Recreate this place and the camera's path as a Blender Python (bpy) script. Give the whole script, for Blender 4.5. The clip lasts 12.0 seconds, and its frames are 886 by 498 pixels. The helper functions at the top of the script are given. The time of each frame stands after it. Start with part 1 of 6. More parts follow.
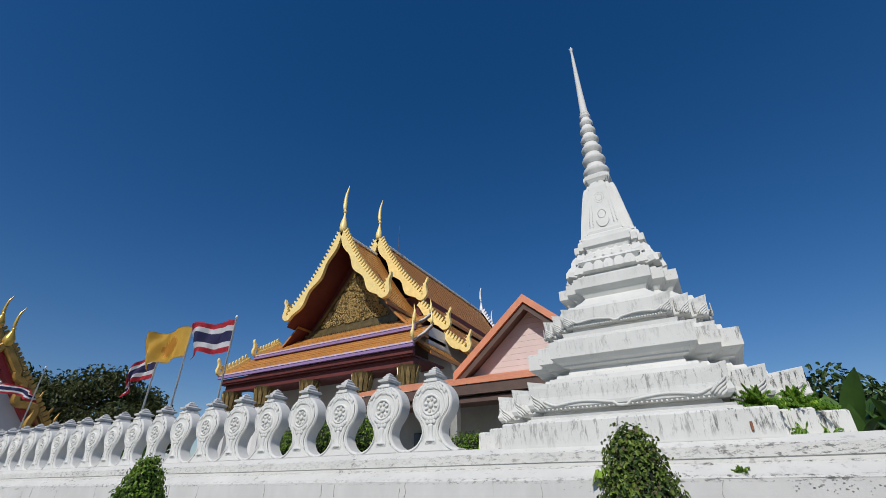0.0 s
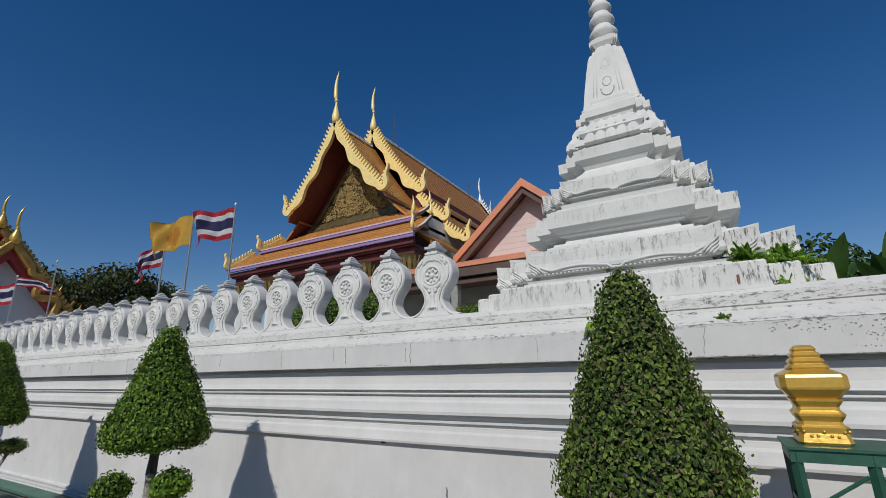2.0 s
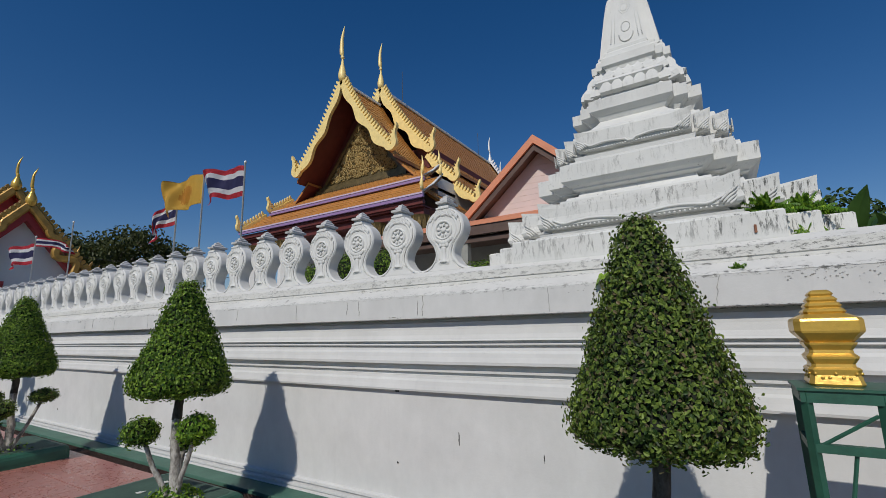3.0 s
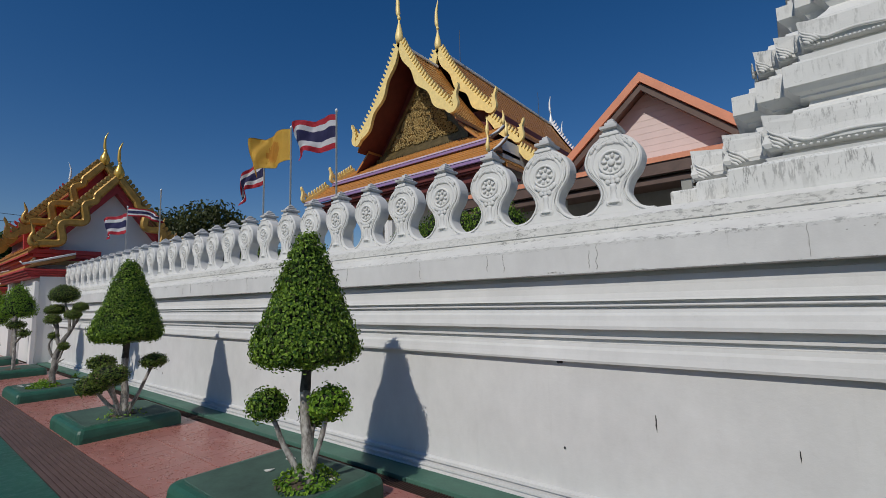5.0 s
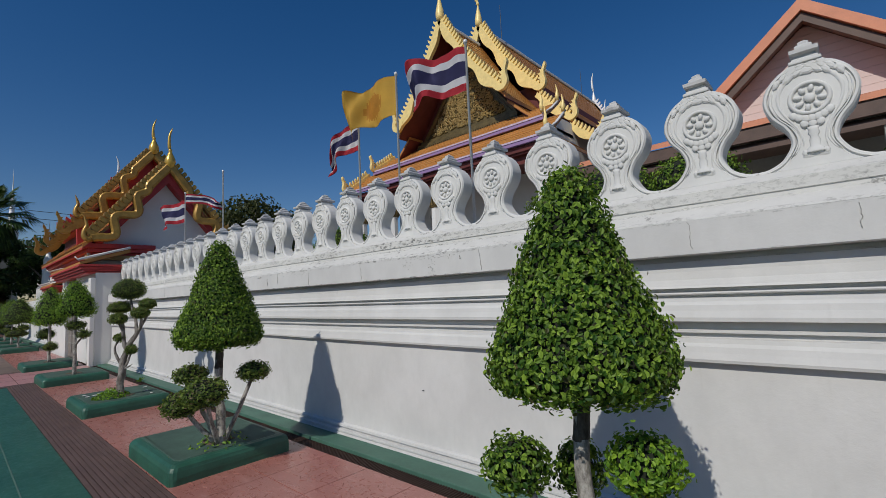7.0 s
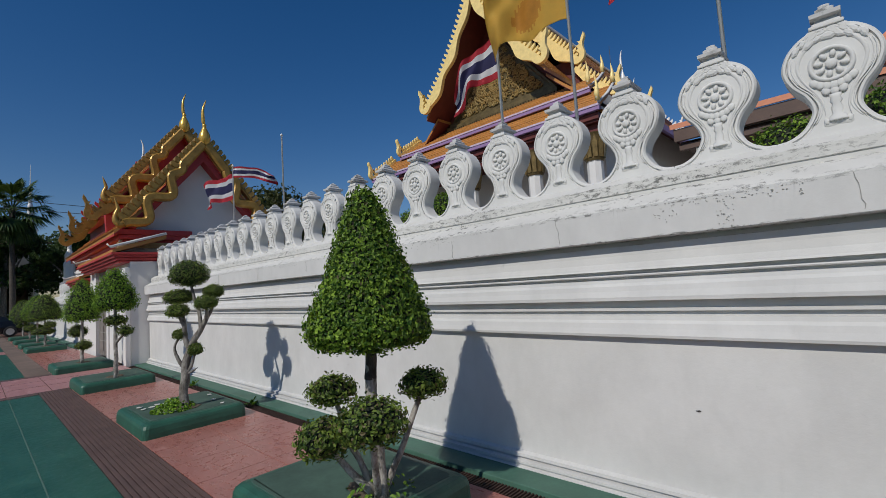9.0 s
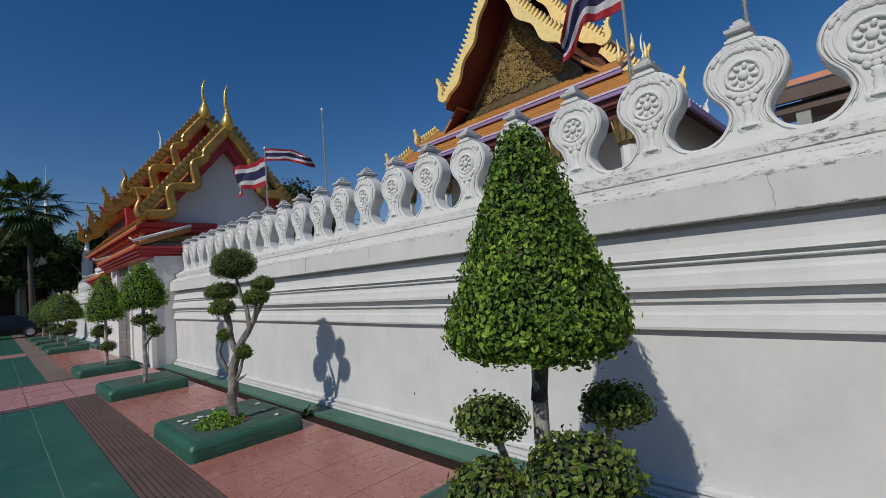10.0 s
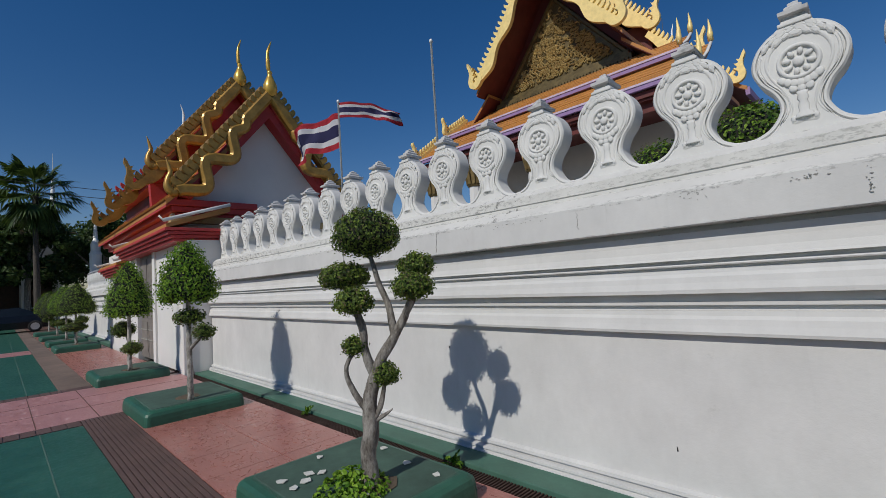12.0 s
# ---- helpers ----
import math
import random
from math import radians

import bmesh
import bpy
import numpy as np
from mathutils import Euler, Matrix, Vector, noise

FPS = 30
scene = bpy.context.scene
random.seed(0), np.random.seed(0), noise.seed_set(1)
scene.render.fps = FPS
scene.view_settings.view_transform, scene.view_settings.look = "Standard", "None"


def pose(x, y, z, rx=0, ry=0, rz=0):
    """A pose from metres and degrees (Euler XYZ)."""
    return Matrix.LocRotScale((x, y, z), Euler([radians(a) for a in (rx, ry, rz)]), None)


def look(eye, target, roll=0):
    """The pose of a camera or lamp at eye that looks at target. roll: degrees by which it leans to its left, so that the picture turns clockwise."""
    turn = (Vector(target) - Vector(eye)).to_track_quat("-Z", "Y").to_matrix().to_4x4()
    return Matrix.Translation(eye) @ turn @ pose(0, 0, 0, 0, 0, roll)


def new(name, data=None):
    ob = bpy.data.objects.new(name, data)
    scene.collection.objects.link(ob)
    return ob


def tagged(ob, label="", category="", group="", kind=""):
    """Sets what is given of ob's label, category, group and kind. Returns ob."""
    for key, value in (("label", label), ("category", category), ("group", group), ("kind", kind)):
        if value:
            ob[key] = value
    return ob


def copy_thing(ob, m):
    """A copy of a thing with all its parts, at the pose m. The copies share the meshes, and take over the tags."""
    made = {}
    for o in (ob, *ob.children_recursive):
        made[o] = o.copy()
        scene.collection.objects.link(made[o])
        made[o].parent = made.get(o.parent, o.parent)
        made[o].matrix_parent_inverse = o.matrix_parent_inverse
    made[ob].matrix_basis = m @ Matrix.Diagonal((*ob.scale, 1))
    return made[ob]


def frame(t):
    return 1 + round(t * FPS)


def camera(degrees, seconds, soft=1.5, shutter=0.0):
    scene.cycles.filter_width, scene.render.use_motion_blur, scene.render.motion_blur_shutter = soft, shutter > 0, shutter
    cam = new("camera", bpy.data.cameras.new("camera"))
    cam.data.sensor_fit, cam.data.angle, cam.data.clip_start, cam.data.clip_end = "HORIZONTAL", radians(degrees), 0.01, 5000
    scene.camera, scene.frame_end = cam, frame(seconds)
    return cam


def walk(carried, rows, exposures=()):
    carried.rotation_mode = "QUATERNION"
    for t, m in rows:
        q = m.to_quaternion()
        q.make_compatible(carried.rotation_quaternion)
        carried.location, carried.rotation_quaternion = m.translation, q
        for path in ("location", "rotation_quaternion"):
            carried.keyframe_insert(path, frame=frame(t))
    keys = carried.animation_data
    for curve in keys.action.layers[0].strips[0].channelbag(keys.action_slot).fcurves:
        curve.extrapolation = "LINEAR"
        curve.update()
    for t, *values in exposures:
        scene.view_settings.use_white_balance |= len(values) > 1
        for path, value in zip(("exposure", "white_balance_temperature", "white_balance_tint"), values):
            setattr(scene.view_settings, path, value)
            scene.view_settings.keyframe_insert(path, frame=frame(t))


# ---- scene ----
cam = camera(89.7, 12.0, soft=0.5)
PATH = [
    (0, (2.38, -3.85, 1.862), (1.496, -2.336, 2.825), 0.13),
    (0.5, (2.37, -3.82, 1.832), (1.459, -2.255, 2.68), -0.46),
    (1, (2.36, -3.8, 1.785), (1.429, -2.19, 2.521), -0.91),
    (1.5, (2.352, -3.785, 1.738), (1.4, -2.142, 2.365), -1.25),
    (2, (2.334, -3.766, 1.698), (1.361, -2.099, 2.22), -1.38),
    (2.5, (2.328, -3.763, 1.658), (1.332, -2.082, 2.085), -1.5),
    (3, (2.303, -3.756, 1.626), (1.271, -2.08, 1.983), -1.3),
    (5, (1.086, -3.553, 1.562), (-0.151, -1.998, 1.79), -1.5),
    (5.5, (0.593, -3.485, 1.556), (-0.668, -1.95, 1.791), -1.8),
    (6, (0.056, -3.431, 1.567), (-1.228, -1.915, 1.793), -2.0),
    (6.5, (-0.509, -3.397, 1.582), (-1.821, -1.902, 1.793), -2.4),
    (7, (-1.094, -3.37, 1.575), (-2.427, -1.892, 1.768), -2.7),
    (9, (-3.447, -3.338, 1.514), (-4.816, -1.888, 1.671), -3.7),
    (9.5, (-4.077, -3.304, 1.509), (-5.465, -1.87, 1.649), -4.2),
    (10, (-4.71, -3.28, 1.51), (-6.112, -1.86, 1.644), -4.6),
    (10.5, (-5.342, -3.272, 1.504), (-6.749, -1.858, 1.64), -4.5),
    (11, (-5.975, -3.284, 1.504), (-7.39, -1.877, 1.641), -4.0),
    (11.5, (-6.638, -3.252, 1.496), (-8.058, -1.85, 1.634), -3.8),
    (12, (-7.275, -3.236, 1.509), (-8.685, -1.823, 1.642), -3.7),
]
walk(cam, [(t, look(eye, target, roll)) for t, eye, target, roll in PATH], [(0.0, 0.30), (1.0, 0.12), (2.5, 0.08), (4.0, 0.0), (12.0, 0.02)])

# ---- world and sun ----
SUN_EL, SUN_AZ = 41.0, 171.0          # degrees; azimuth clockwise from +y
world = bpy.data.worlds.new("sky_world")
scene.world = world
world.use_nodes = True
wn = world.node_tree
sky = wn.nodes.new("ShaderNodeTexSky")
sky.sky_type = "NISHITA"
sky.sun_disc = False
sky.sun_elevation, sky.sun_rotation = radians(SUN_EL), radians(SUN_AZ)
sky.air_density, sky.dust_density, sky.ozone_density = 1.12, 0.2, 1.9
sky.altitude = 200
wn.nodes["Background"].inputs["Strength"].default_value = 0.0555
rich = wn.nodes.new("ShaderNodeHueSaturation")
rich.inputs["Saturation"].default_value = 1.395
wn.links.new(sky.outputs[0], rich.inputs["Color"])
tint = wn.nodes.new("ShaderNodeMix")
tint.data_type, tint.blend_type = "RGBA", "MULTIPLY"
tint.inputs[0].default_value, tint.inputs[7].default_value = 1.0, (1.0, 0.965, 1.13, 1)
wn.links.new(rich.outputs[0], tint.inputs[6])
wn.links.new(tint.outputs[2], wn.nodes["Background"].inputs["Color"])
sun_data = bpy.data.lights.new("sun", "SUN")
sun_data.energy, sun_data.angle, sun_data.color = 2.95, radians(0.5), (1.0, 0.952, 0.875)
sun = new("sun", sun_data)
sun_dir = Vector((math.sin(radians(SUN_AZ)) * math.cos(radians(SUN_EL)), math.cos(radians(SUN_AZ)) * math.cos(radians(SUN_EL)), math.sin(radians(SUN_EL))))
sun.matrix_world = look(sun_dir * 60, (0, 0, 0))


# ---- materials ----
def material(name, rough=0.6, metal=0.0):
    m = bpy.data.materials.new(name)
    m.use_nodes = True
    b = m.node_tree.nodes["Principled BSDF"]
    b.inputs["Roughness"].default_value, b.inputs["Metallic"].default_value = rough, metal
    return m, m.node_tree, b


def node(nt, kind, **values):
    n = nt.nodes.new(kind)
    for k, v in values.items():
        n.inputs[k.replace("_", " ")].default_value = v
    return n


def ramp(nt, source, stops):
    r = nt.nodes.new("ShaderNodeValToRGB")
    while len(r.color_ramp.elements) < len(stops):
        r.color_ramp.elements.new(0.5)
    for e, (p, c) in zip(r.color_ramp.elements, stops):
        e.position, e.color = p, (*c, 1) if len(c) == 3 else c
    nt.links.new(source, r.inputs[0])
    return r.outputs[0]


def mixed(nt, fac, a, b, mode="MIX"):
    mx = nt.nodes.new("ShaderNodeMix")
    mx.data_type, mx.blend_type = "RGBA", mode
    for sock, v in ((0, fac), (6, a), (7, b)):
        if isinstance(v, (int, float)):
            mx.inputs[sock].default_value = v
        elif isinstance(v, tuple):
            mx.inputs[sock].default_value = (*v, 1)
        else:
            nt.links.new(v, mx.inputs[sock])
    return mx.outputs[2]


def coords(nt, scale=(1, 1, 1), which="Object"):
    tc, mp = nt.nodes.new("ShaderNodeTexCoord"), nt.nodes.new("ShaderNodeMapping")
    mp.inputs["Scale"].default_value = scale
    nt.links.new(tc.outputs[which], mp.inputs["Vector"])
    return mp.outputs[0]


def world_coords(nt, scale=(1, 1, 1)):
    g, mp = nt.nodes.new("ShaderNodeNewGeometry"), nt.nodes.new("ShaderNodeMapping")
    mp.inputs["Scale"].default_value = scale
    nt.links.new(g.outputs["Position"], mp.inputs["Vector"])
    return mp.outputs[0]


def noise_of(nt, vec, scale, detail=5.0, rough=0.6):
    n = node(nt, "ShaderNodeTexNoise", Scale=scale, Detail=detail, Roughness=rough)
    nt.links.new(vec, n.inputs["Vector"])
    return n.outputs["Fac"]


def bump(nt, bsdf, height, strength=0.3, distance=0.01):
    bp = node(nt, "ShaderNodeBump", Strength=strength, Distance=distance)
    nt.links.new(height, bp.inputs["Height"])
    nt.links.new(bp.outputs[0], bsdf.inputs["Normal"])


def plain(name, color, rough=0.6, metal=0.0, vary=0.25, scale=6.0, grain=60.0, relief=0.15):
    """A painted or solid surface with variation at two scales."""
    m, nt, b = material(name, rough, metal)
    v = world_coords(nt)
    big, fine = noise_of(nt, v, scale), noise_of(nt, v, grain, 3)
    dark, light = tuple(c * (1 - vary) for c in color), tuple(min(1, c * (1 + vary * 0.6)) for c in color)
    c1 = ramp(nt, big, [(0.3, dark), (0.7, light)])
    c2 = mixed(nt, 0.25, c1, ramp(nt, fine, [(0.3, dark), (0.75, light)]))
    nt.links.new(c2, b.inputs["Base Color"])
    bump(nt, b, fine, relief, 0.004)
    return m


def stained(name, base, pale, dark, rough):
    """Coated concrete with pale scuffs, dark spills and a fine grain."""
    m, nt, b = material(name, rough)
    v = world_coords(nt)
    n1, n2, n3 = noise_of(nt, v, 1.7, 7, 0.68), noise_of(nt, world_coords(nt, (1, 2.2, 1)), 4.5, 9, 0.75), noise_of(nt, v, 45, 4, 0.7)
    c = ramp(nt, n1, [(0.30, tuple(x * 0.78 for x in base)), (0.65, base)])
    c = mixed(nt, ramp(nt, n2, [(0.54, (0, 0, 0)), (0.66, (0.75, 0.75, 0.75))]), c, pale)
    c = mixed(nt, ramp(nt, n2, [(0.30, (0.8, 0.8, 0.8)), (0.40, (0, 0, 0))]), c, dark)
    c = mixed(nt, 0.22, c, ramp(nt, n3, [(0.35, dark), (0.7, pale)]))
    nt.links.new(c, b.inputs["Base Color"])
    nt.links.new(ramp(nt, n2, [(0.3, (rough - 0.15,) * 3), (0.7, (rough + 0.2,) * 3)]), b.inputs["Roughness"])
    bump(nt, b, mixed(nt, 0.5, n2, n3), 0.45, 0.004)
    return m


def whitewash(name, base=(0.615, 0.615, 0.60), grime=0.5, low=0.62, streak=True, spread=0.45, bands=(), blots=5.5, edge=0.14, runs_dark=0.35, span=(1.4, 1.0), grain=(3.5, 3.5, 9), low_drips=True):
    """Limewashed masonry with mildew blotches and rain streaks."""
    m, nt, b = material(name, 0.85)
    v, tall = world_coords(nt), world_coords(nt, (3.2, 3.2, 0.35))
    soft = noise_of(nt, v, 1.3, 6)
    c = ramp(nt, soft, [(0.3, tuple(x * 0.92 for x in base)), (0.7, base)])
    runs = noise_of(nt, tall, 2.2, 6, 0.65)
    blot = noise_of(nt, v, blots, 9, 0.72)
    area = noise_of(nt, v, 0.9, 3)
    fine = noise_of(nt, v, 40, 4, 0.7)
    dirt = ramp(nt, blot, [(low, (0, 0, 0)), (low + edge, (1, 1, 1))])
    where = ramp(nt, area, [(spread, (0, 0, 0)), (spread + 0.17, (1, 1, 1))])
    k = mixed(nt, 1.0, dirt, where, "MULTIPLY")
    k2 = mixed(nt, 1.0, k, (grime, grime, grime), "MULTIPLY")
    c = mixed(nt, k2, c, (0.11, 0.11, 0.10))
    if streak:
        s = ramp(nt, runs, [(0.62, (0, 0, 0)), (0.78, (runs_dark * grime,) * 3)])
        c = mixed(nt, s, c, (0.25, 0.25, 0.23))
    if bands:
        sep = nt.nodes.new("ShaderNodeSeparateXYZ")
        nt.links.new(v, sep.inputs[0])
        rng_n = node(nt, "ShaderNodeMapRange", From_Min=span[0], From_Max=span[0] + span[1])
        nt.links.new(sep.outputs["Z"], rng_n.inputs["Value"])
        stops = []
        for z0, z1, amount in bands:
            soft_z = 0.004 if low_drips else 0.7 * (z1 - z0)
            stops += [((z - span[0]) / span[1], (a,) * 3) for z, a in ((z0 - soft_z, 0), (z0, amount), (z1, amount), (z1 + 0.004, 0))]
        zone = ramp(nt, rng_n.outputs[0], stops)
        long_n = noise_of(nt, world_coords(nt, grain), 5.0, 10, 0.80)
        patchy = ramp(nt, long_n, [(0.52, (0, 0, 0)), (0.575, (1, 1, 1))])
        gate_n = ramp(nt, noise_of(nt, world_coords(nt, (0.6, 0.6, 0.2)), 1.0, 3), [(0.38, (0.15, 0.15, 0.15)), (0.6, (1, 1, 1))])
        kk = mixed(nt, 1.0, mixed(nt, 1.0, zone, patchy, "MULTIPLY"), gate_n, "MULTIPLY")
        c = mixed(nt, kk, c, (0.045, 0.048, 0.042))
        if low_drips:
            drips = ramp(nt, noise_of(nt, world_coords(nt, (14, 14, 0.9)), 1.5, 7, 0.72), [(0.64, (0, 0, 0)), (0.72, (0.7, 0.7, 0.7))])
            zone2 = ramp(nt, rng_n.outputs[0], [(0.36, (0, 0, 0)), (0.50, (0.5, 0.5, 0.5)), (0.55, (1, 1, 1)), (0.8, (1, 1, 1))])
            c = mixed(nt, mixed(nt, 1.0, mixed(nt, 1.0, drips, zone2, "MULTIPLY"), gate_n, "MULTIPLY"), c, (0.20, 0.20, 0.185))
    mott = ramp(nt, noise_of(nt, world_coords(nt, (1.2, 1.2, 0.8)), 3.0, 8, 0.68), [(0.35, (0.90, 0.90, 0.90)), (0.65, (1, 1, 1))])
    c = mixed(nt, 1.0, c, mott, "MULTIPLY")
    nt.links.new(c, b.inputs["Base Color"])
    bump(nt, b, mixed(nt, 0.4, fine, blot), 0.35, 0.006)
    return m


def foliage(name, dark, light, dry=(0.12, 0.10, 0.05), dryness=0.1):
    m, nt, b = material(name, 0.5)
    g = nt.nodes.new("ShaderNodeNewGeometry")
    c = ramp(nt, g.outputs["Random Per Island"], [(0.0, dry), (dryness, dark), (0.65, tuple((a + q) / 2 for a, q in zip(dark, light))), (1.0, light)])
    patch = ramp(nt, noise_of(nt, world_coords(nt), 3.5, 3), [(0.35, (0.7, 0.75, 0.7)), (0.7, (1.1, 1.1, 0.95))])
    c = mixed(nt, 1.0, c, patch, "MULTIPLY")
    nt.links.new(c, b.inputs["Base Color"])
    b.inputs["Specular IOR Level"].default_value = 0.28
    thin = nt.nodes.new("ShaderNodeBsdfTranslucent")
    nt.links.new(mixed(nt, 1.0, c, (1.5, 1.35, 0.7), "MULTIPLY"), thin.inputs["Color"])
    blend = nt.nodes.new("ShaderNodeMixShader")
    blend.inputs[0].default_value = 0.24
    nt.links.new(b.outputs[0], blend.inputs[1])
    nt.links.new(thin.outputs[0], blend.inputs[2])
    nt.links.new(blend.outputs[0], nt.nodes["Material Output"].inputs["Surface"])
    return m


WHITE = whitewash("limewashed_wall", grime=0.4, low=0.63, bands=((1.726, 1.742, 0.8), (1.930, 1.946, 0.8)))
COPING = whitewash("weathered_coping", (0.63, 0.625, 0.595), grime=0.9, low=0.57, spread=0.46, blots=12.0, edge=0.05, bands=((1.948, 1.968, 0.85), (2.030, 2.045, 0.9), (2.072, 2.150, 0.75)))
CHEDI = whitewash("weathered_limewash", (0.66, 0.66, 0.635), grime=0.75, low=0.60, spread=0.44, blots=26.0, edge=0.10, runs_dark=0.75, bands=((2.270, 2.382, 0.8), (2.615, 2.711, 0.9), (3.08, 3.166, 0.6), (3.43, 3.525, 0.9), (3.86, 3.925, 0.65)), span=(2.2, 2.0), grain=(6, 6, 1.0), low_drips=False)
MERLON = whitewash("merlon_paint", (0.66, 0.66, 0.64), grime=0.25, low=0.66, streak=False)
CAPMAT = whitewash("merlon_cap_paint", (0.56, 0.56, 0.555), grime=0.8, low=0.5, streak=False)
GOLD = plain("gilded_stucco", (0.68, 0.43, 0.085), 0.30, 0.5, 0.25, 5, 50, 0.3)
GATEGOLD = plain("ochre_gilding", (0.42, 0.245, 0.055), 0.36, 0.35, 0.45, 4, 18, 0.4)
BRONZE = plain("tarnished_gilding", (0.27, 0.19, 0.075), 0.4, 0.4, 0.45, 4, 20, 0.4)
PALEGOLD = plain("pale_gold_paint", (0.88, 0.68, 0.27), 0.45, 0.05, 0.18, 4, 40, 0.3)
GOLDDARK = plain("gilded_relief", (0.17, 0.125, 0.05), 0.45, 0.4, 0.55, 2.5, 8, 0.9)
ORANGE = plain("glazed_roof_tile", (0.46, 0.20, 0.045), 0.45, 0.0, 0.2, 0.8, 4, 0.3)
REDROOF = plain("red_lacquer", (0.43, 0.038, 0.038), 0.55, 0, 0.22, 3, 30)
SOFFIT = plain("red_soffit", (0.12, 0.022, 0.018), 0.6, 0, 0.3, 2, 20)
PURPLE = plain("purple_paint", (0.28, 0.18, 0.36), 0.6, 0, 0.12, 3, 30)
PINKTILE = plain("terracotta_barge", (0.62, 0.24, 0.13), 0.6, 0, 0.15, 3, 40)
PINKWALL = plain("pale_pink_board", (0.62, 0.50, 0.47), 0.7, 0, 0.06, 2, 30)
BROWN = plain("dark_brown_timber", (0.10, 0.06, 0.045), 0.6, 0, 0.3, 4, 40)
# grey with the eaves' shade in it; also serves for plain grey parts
SHADEWALL = plain("shade_and_plain_grey", (0.30, 0.30, 0.27), 0.85, 0, 0.2, 2, 30)
PLASTER = plain("white_plaster", (0.66, 0.655, 0.635), 0.85, 0, 0.06, 1.5, 40)
GREENPAINT = plain("green_paint", (0.022, 0.10, 0.065), 0.5, 0, 0.4, 4, 45, 0.3)
GREENTOP = plain("dusty_green_paint", (0.05, 0.10, 0.075), 0.8, 0, 0.45, 3, 30, 0.4)
REDPAVE = stained("red_stamped_concrete", (0.37, 0.142, 0.115), (0.50, 0.275, 0.245), (0.21, 0.08, 0.066), 0.30)
PINKPAVE = stained("worn_pink_concrete", (0.46, 0.215, 0.205), (0.62, 0.42, 0.41), (0.22, 0.085, 0.085), 0.38)
STAMP = plain("dark_stamped_groove", (0.27, 0.10, 0.075), 0.7)
RIBMAT = plain("dark_ribbed_paver", (0.115, 0.07, 0.06), 0.65, 0, 0.25, 3, 40)
GROUT = plain("mortar", (0.12, 0.06, 0.048), 0.9, 0, 0.2, 6, 50)
RUST = plain("rusty_grating", (0.055, 0.028, 0.020), 0.8, 0.1, 0.4, 8, 60)
STEEL = plain("white_pole_paint", (0.75, 0.75, 0.74), 0.4, 0.1, 0.08, 3, 40)
WIREMAT = plain("dark_wire", (0.04, 0.04, 0.04), 0.6)
def bark(name, dark, pale, low, high):
    """Dark furrowed bark with pale lichen or limewash patches."""
    m, nt, b = material(name, 0.9)
    v = world_coords(nt, (1, 1, 0.45))
    patch, fine = noise_of(nt, v, 16, 6, 0.7), noise_of(nt, v, 70, 4, 0.7)
    c = ramp(nt, patch, [(low, dark), (high, pale)])
    c = mixed(nt, 0.4, c, ramp(nt, fine, [(0.35, tuple(x * 0.5 for x in dark)), (0.7, pale)]))
    nt.links.new(c, b.inputs["Base Color"])
    bump(nt, b, mixed(nt, 0.5, patch, fine), 0.9, 0.01)
    return m


BARK = bark("grey_bark", (0.075, 0.062, 0.050), (0.34, 0.32, 0.29), 0.42, 0.62)
LIMEBARK = bark("limewashed_bark", (0.10, 0.085, 0.070), (0.50, 0.48, 0.44), 0.40, 0.58)
# dark bark, also used where a crown's shade is put into the colour
DARKBARK = bark("dark_and_shaded_bark", (0.035, 0.028, 0.022), (0.13, 0.115, 0.10), 0.45, 0.7)
SOIL = plain("soil", (0.10, 0.075, 0.05), 0.95, 0, 0.4, 8, 60, 1.0)
# near-black, so the shade between the leaves sits in the core's colour
CORE = plain("shade_dark_twigs", (0.010, 0.014, 0.006), 0.9, 0, 0.4, 10, 50)
LEAF = foliage("clipped_leaves", (0.022, 0.076, 0.010), (0.29, 0.43, 0.06), dryness=0.06)
LEAFDRY = foliage("dull_clipped_leaves", (0.024, 0.060, 0.014), (0.24, 0.32, 0.065), (0.21, 0.16, 0.095), 0.18)
LEAFNEW = foliage("bright_new_leaves", (0.06, 0.16, 0.016), (0.30, 0.46, 0.05), dryness=0.02)
FARLEAF = foliage("tree_leaves", (0.024, 0.052, 0.018), (0.09, 0.145, 0.045), dryness=0.04)
BANANA = foliage("banana_leaf", (0.045, 0.11, 0.025), (0.13, 0.22, 0.055), dryness=0.02)
FLAGRED = plain("red_cloth", (0.50, 0.03, 0.05), 0.8, 0, 0.1)
FLAGWHITE = plain("white_cloth", (0.72, 0.72, 0.74), 0.8, 0, 0.05)
FLAGBLUE = plain("navy_cloth", (0.035, 0.035, 0.12), 0.8, 0, 0.1)
FLAGYELLOW = plain("yellow_cloth", (0.72, 0.46, 0.08), 0.8, 0, 0.1)
EMBLEM = plain("ochre_print", (0.62, 0.30, 0.04), 0.8, 0, 0.2)
BLACKCAR = plain("black_car_paint", (0.012, 0.012, 0.014), 0.18, 0.2, 0.1)
GLASSDARK = plain("dark_glass", (0.015, 0.018, 0.02), 0.08)
RUBBER = plain("tyre_rubber", (0.02, 0.02, 0.02), 0.9)
ALLOY = plain("alloy", (0.55, 0.55, 0.56), 0.35, 0.8, 0.1)
DOORMAT = plain("weathered_door", (0.20, 0.18, 0.16), 0.6, 0, 0.3, 4, 30)
SHARD = plain("pale_tile_shard", (0.62, 0.62, 0.58), 0.5, 0, 0.2, 10, 40)


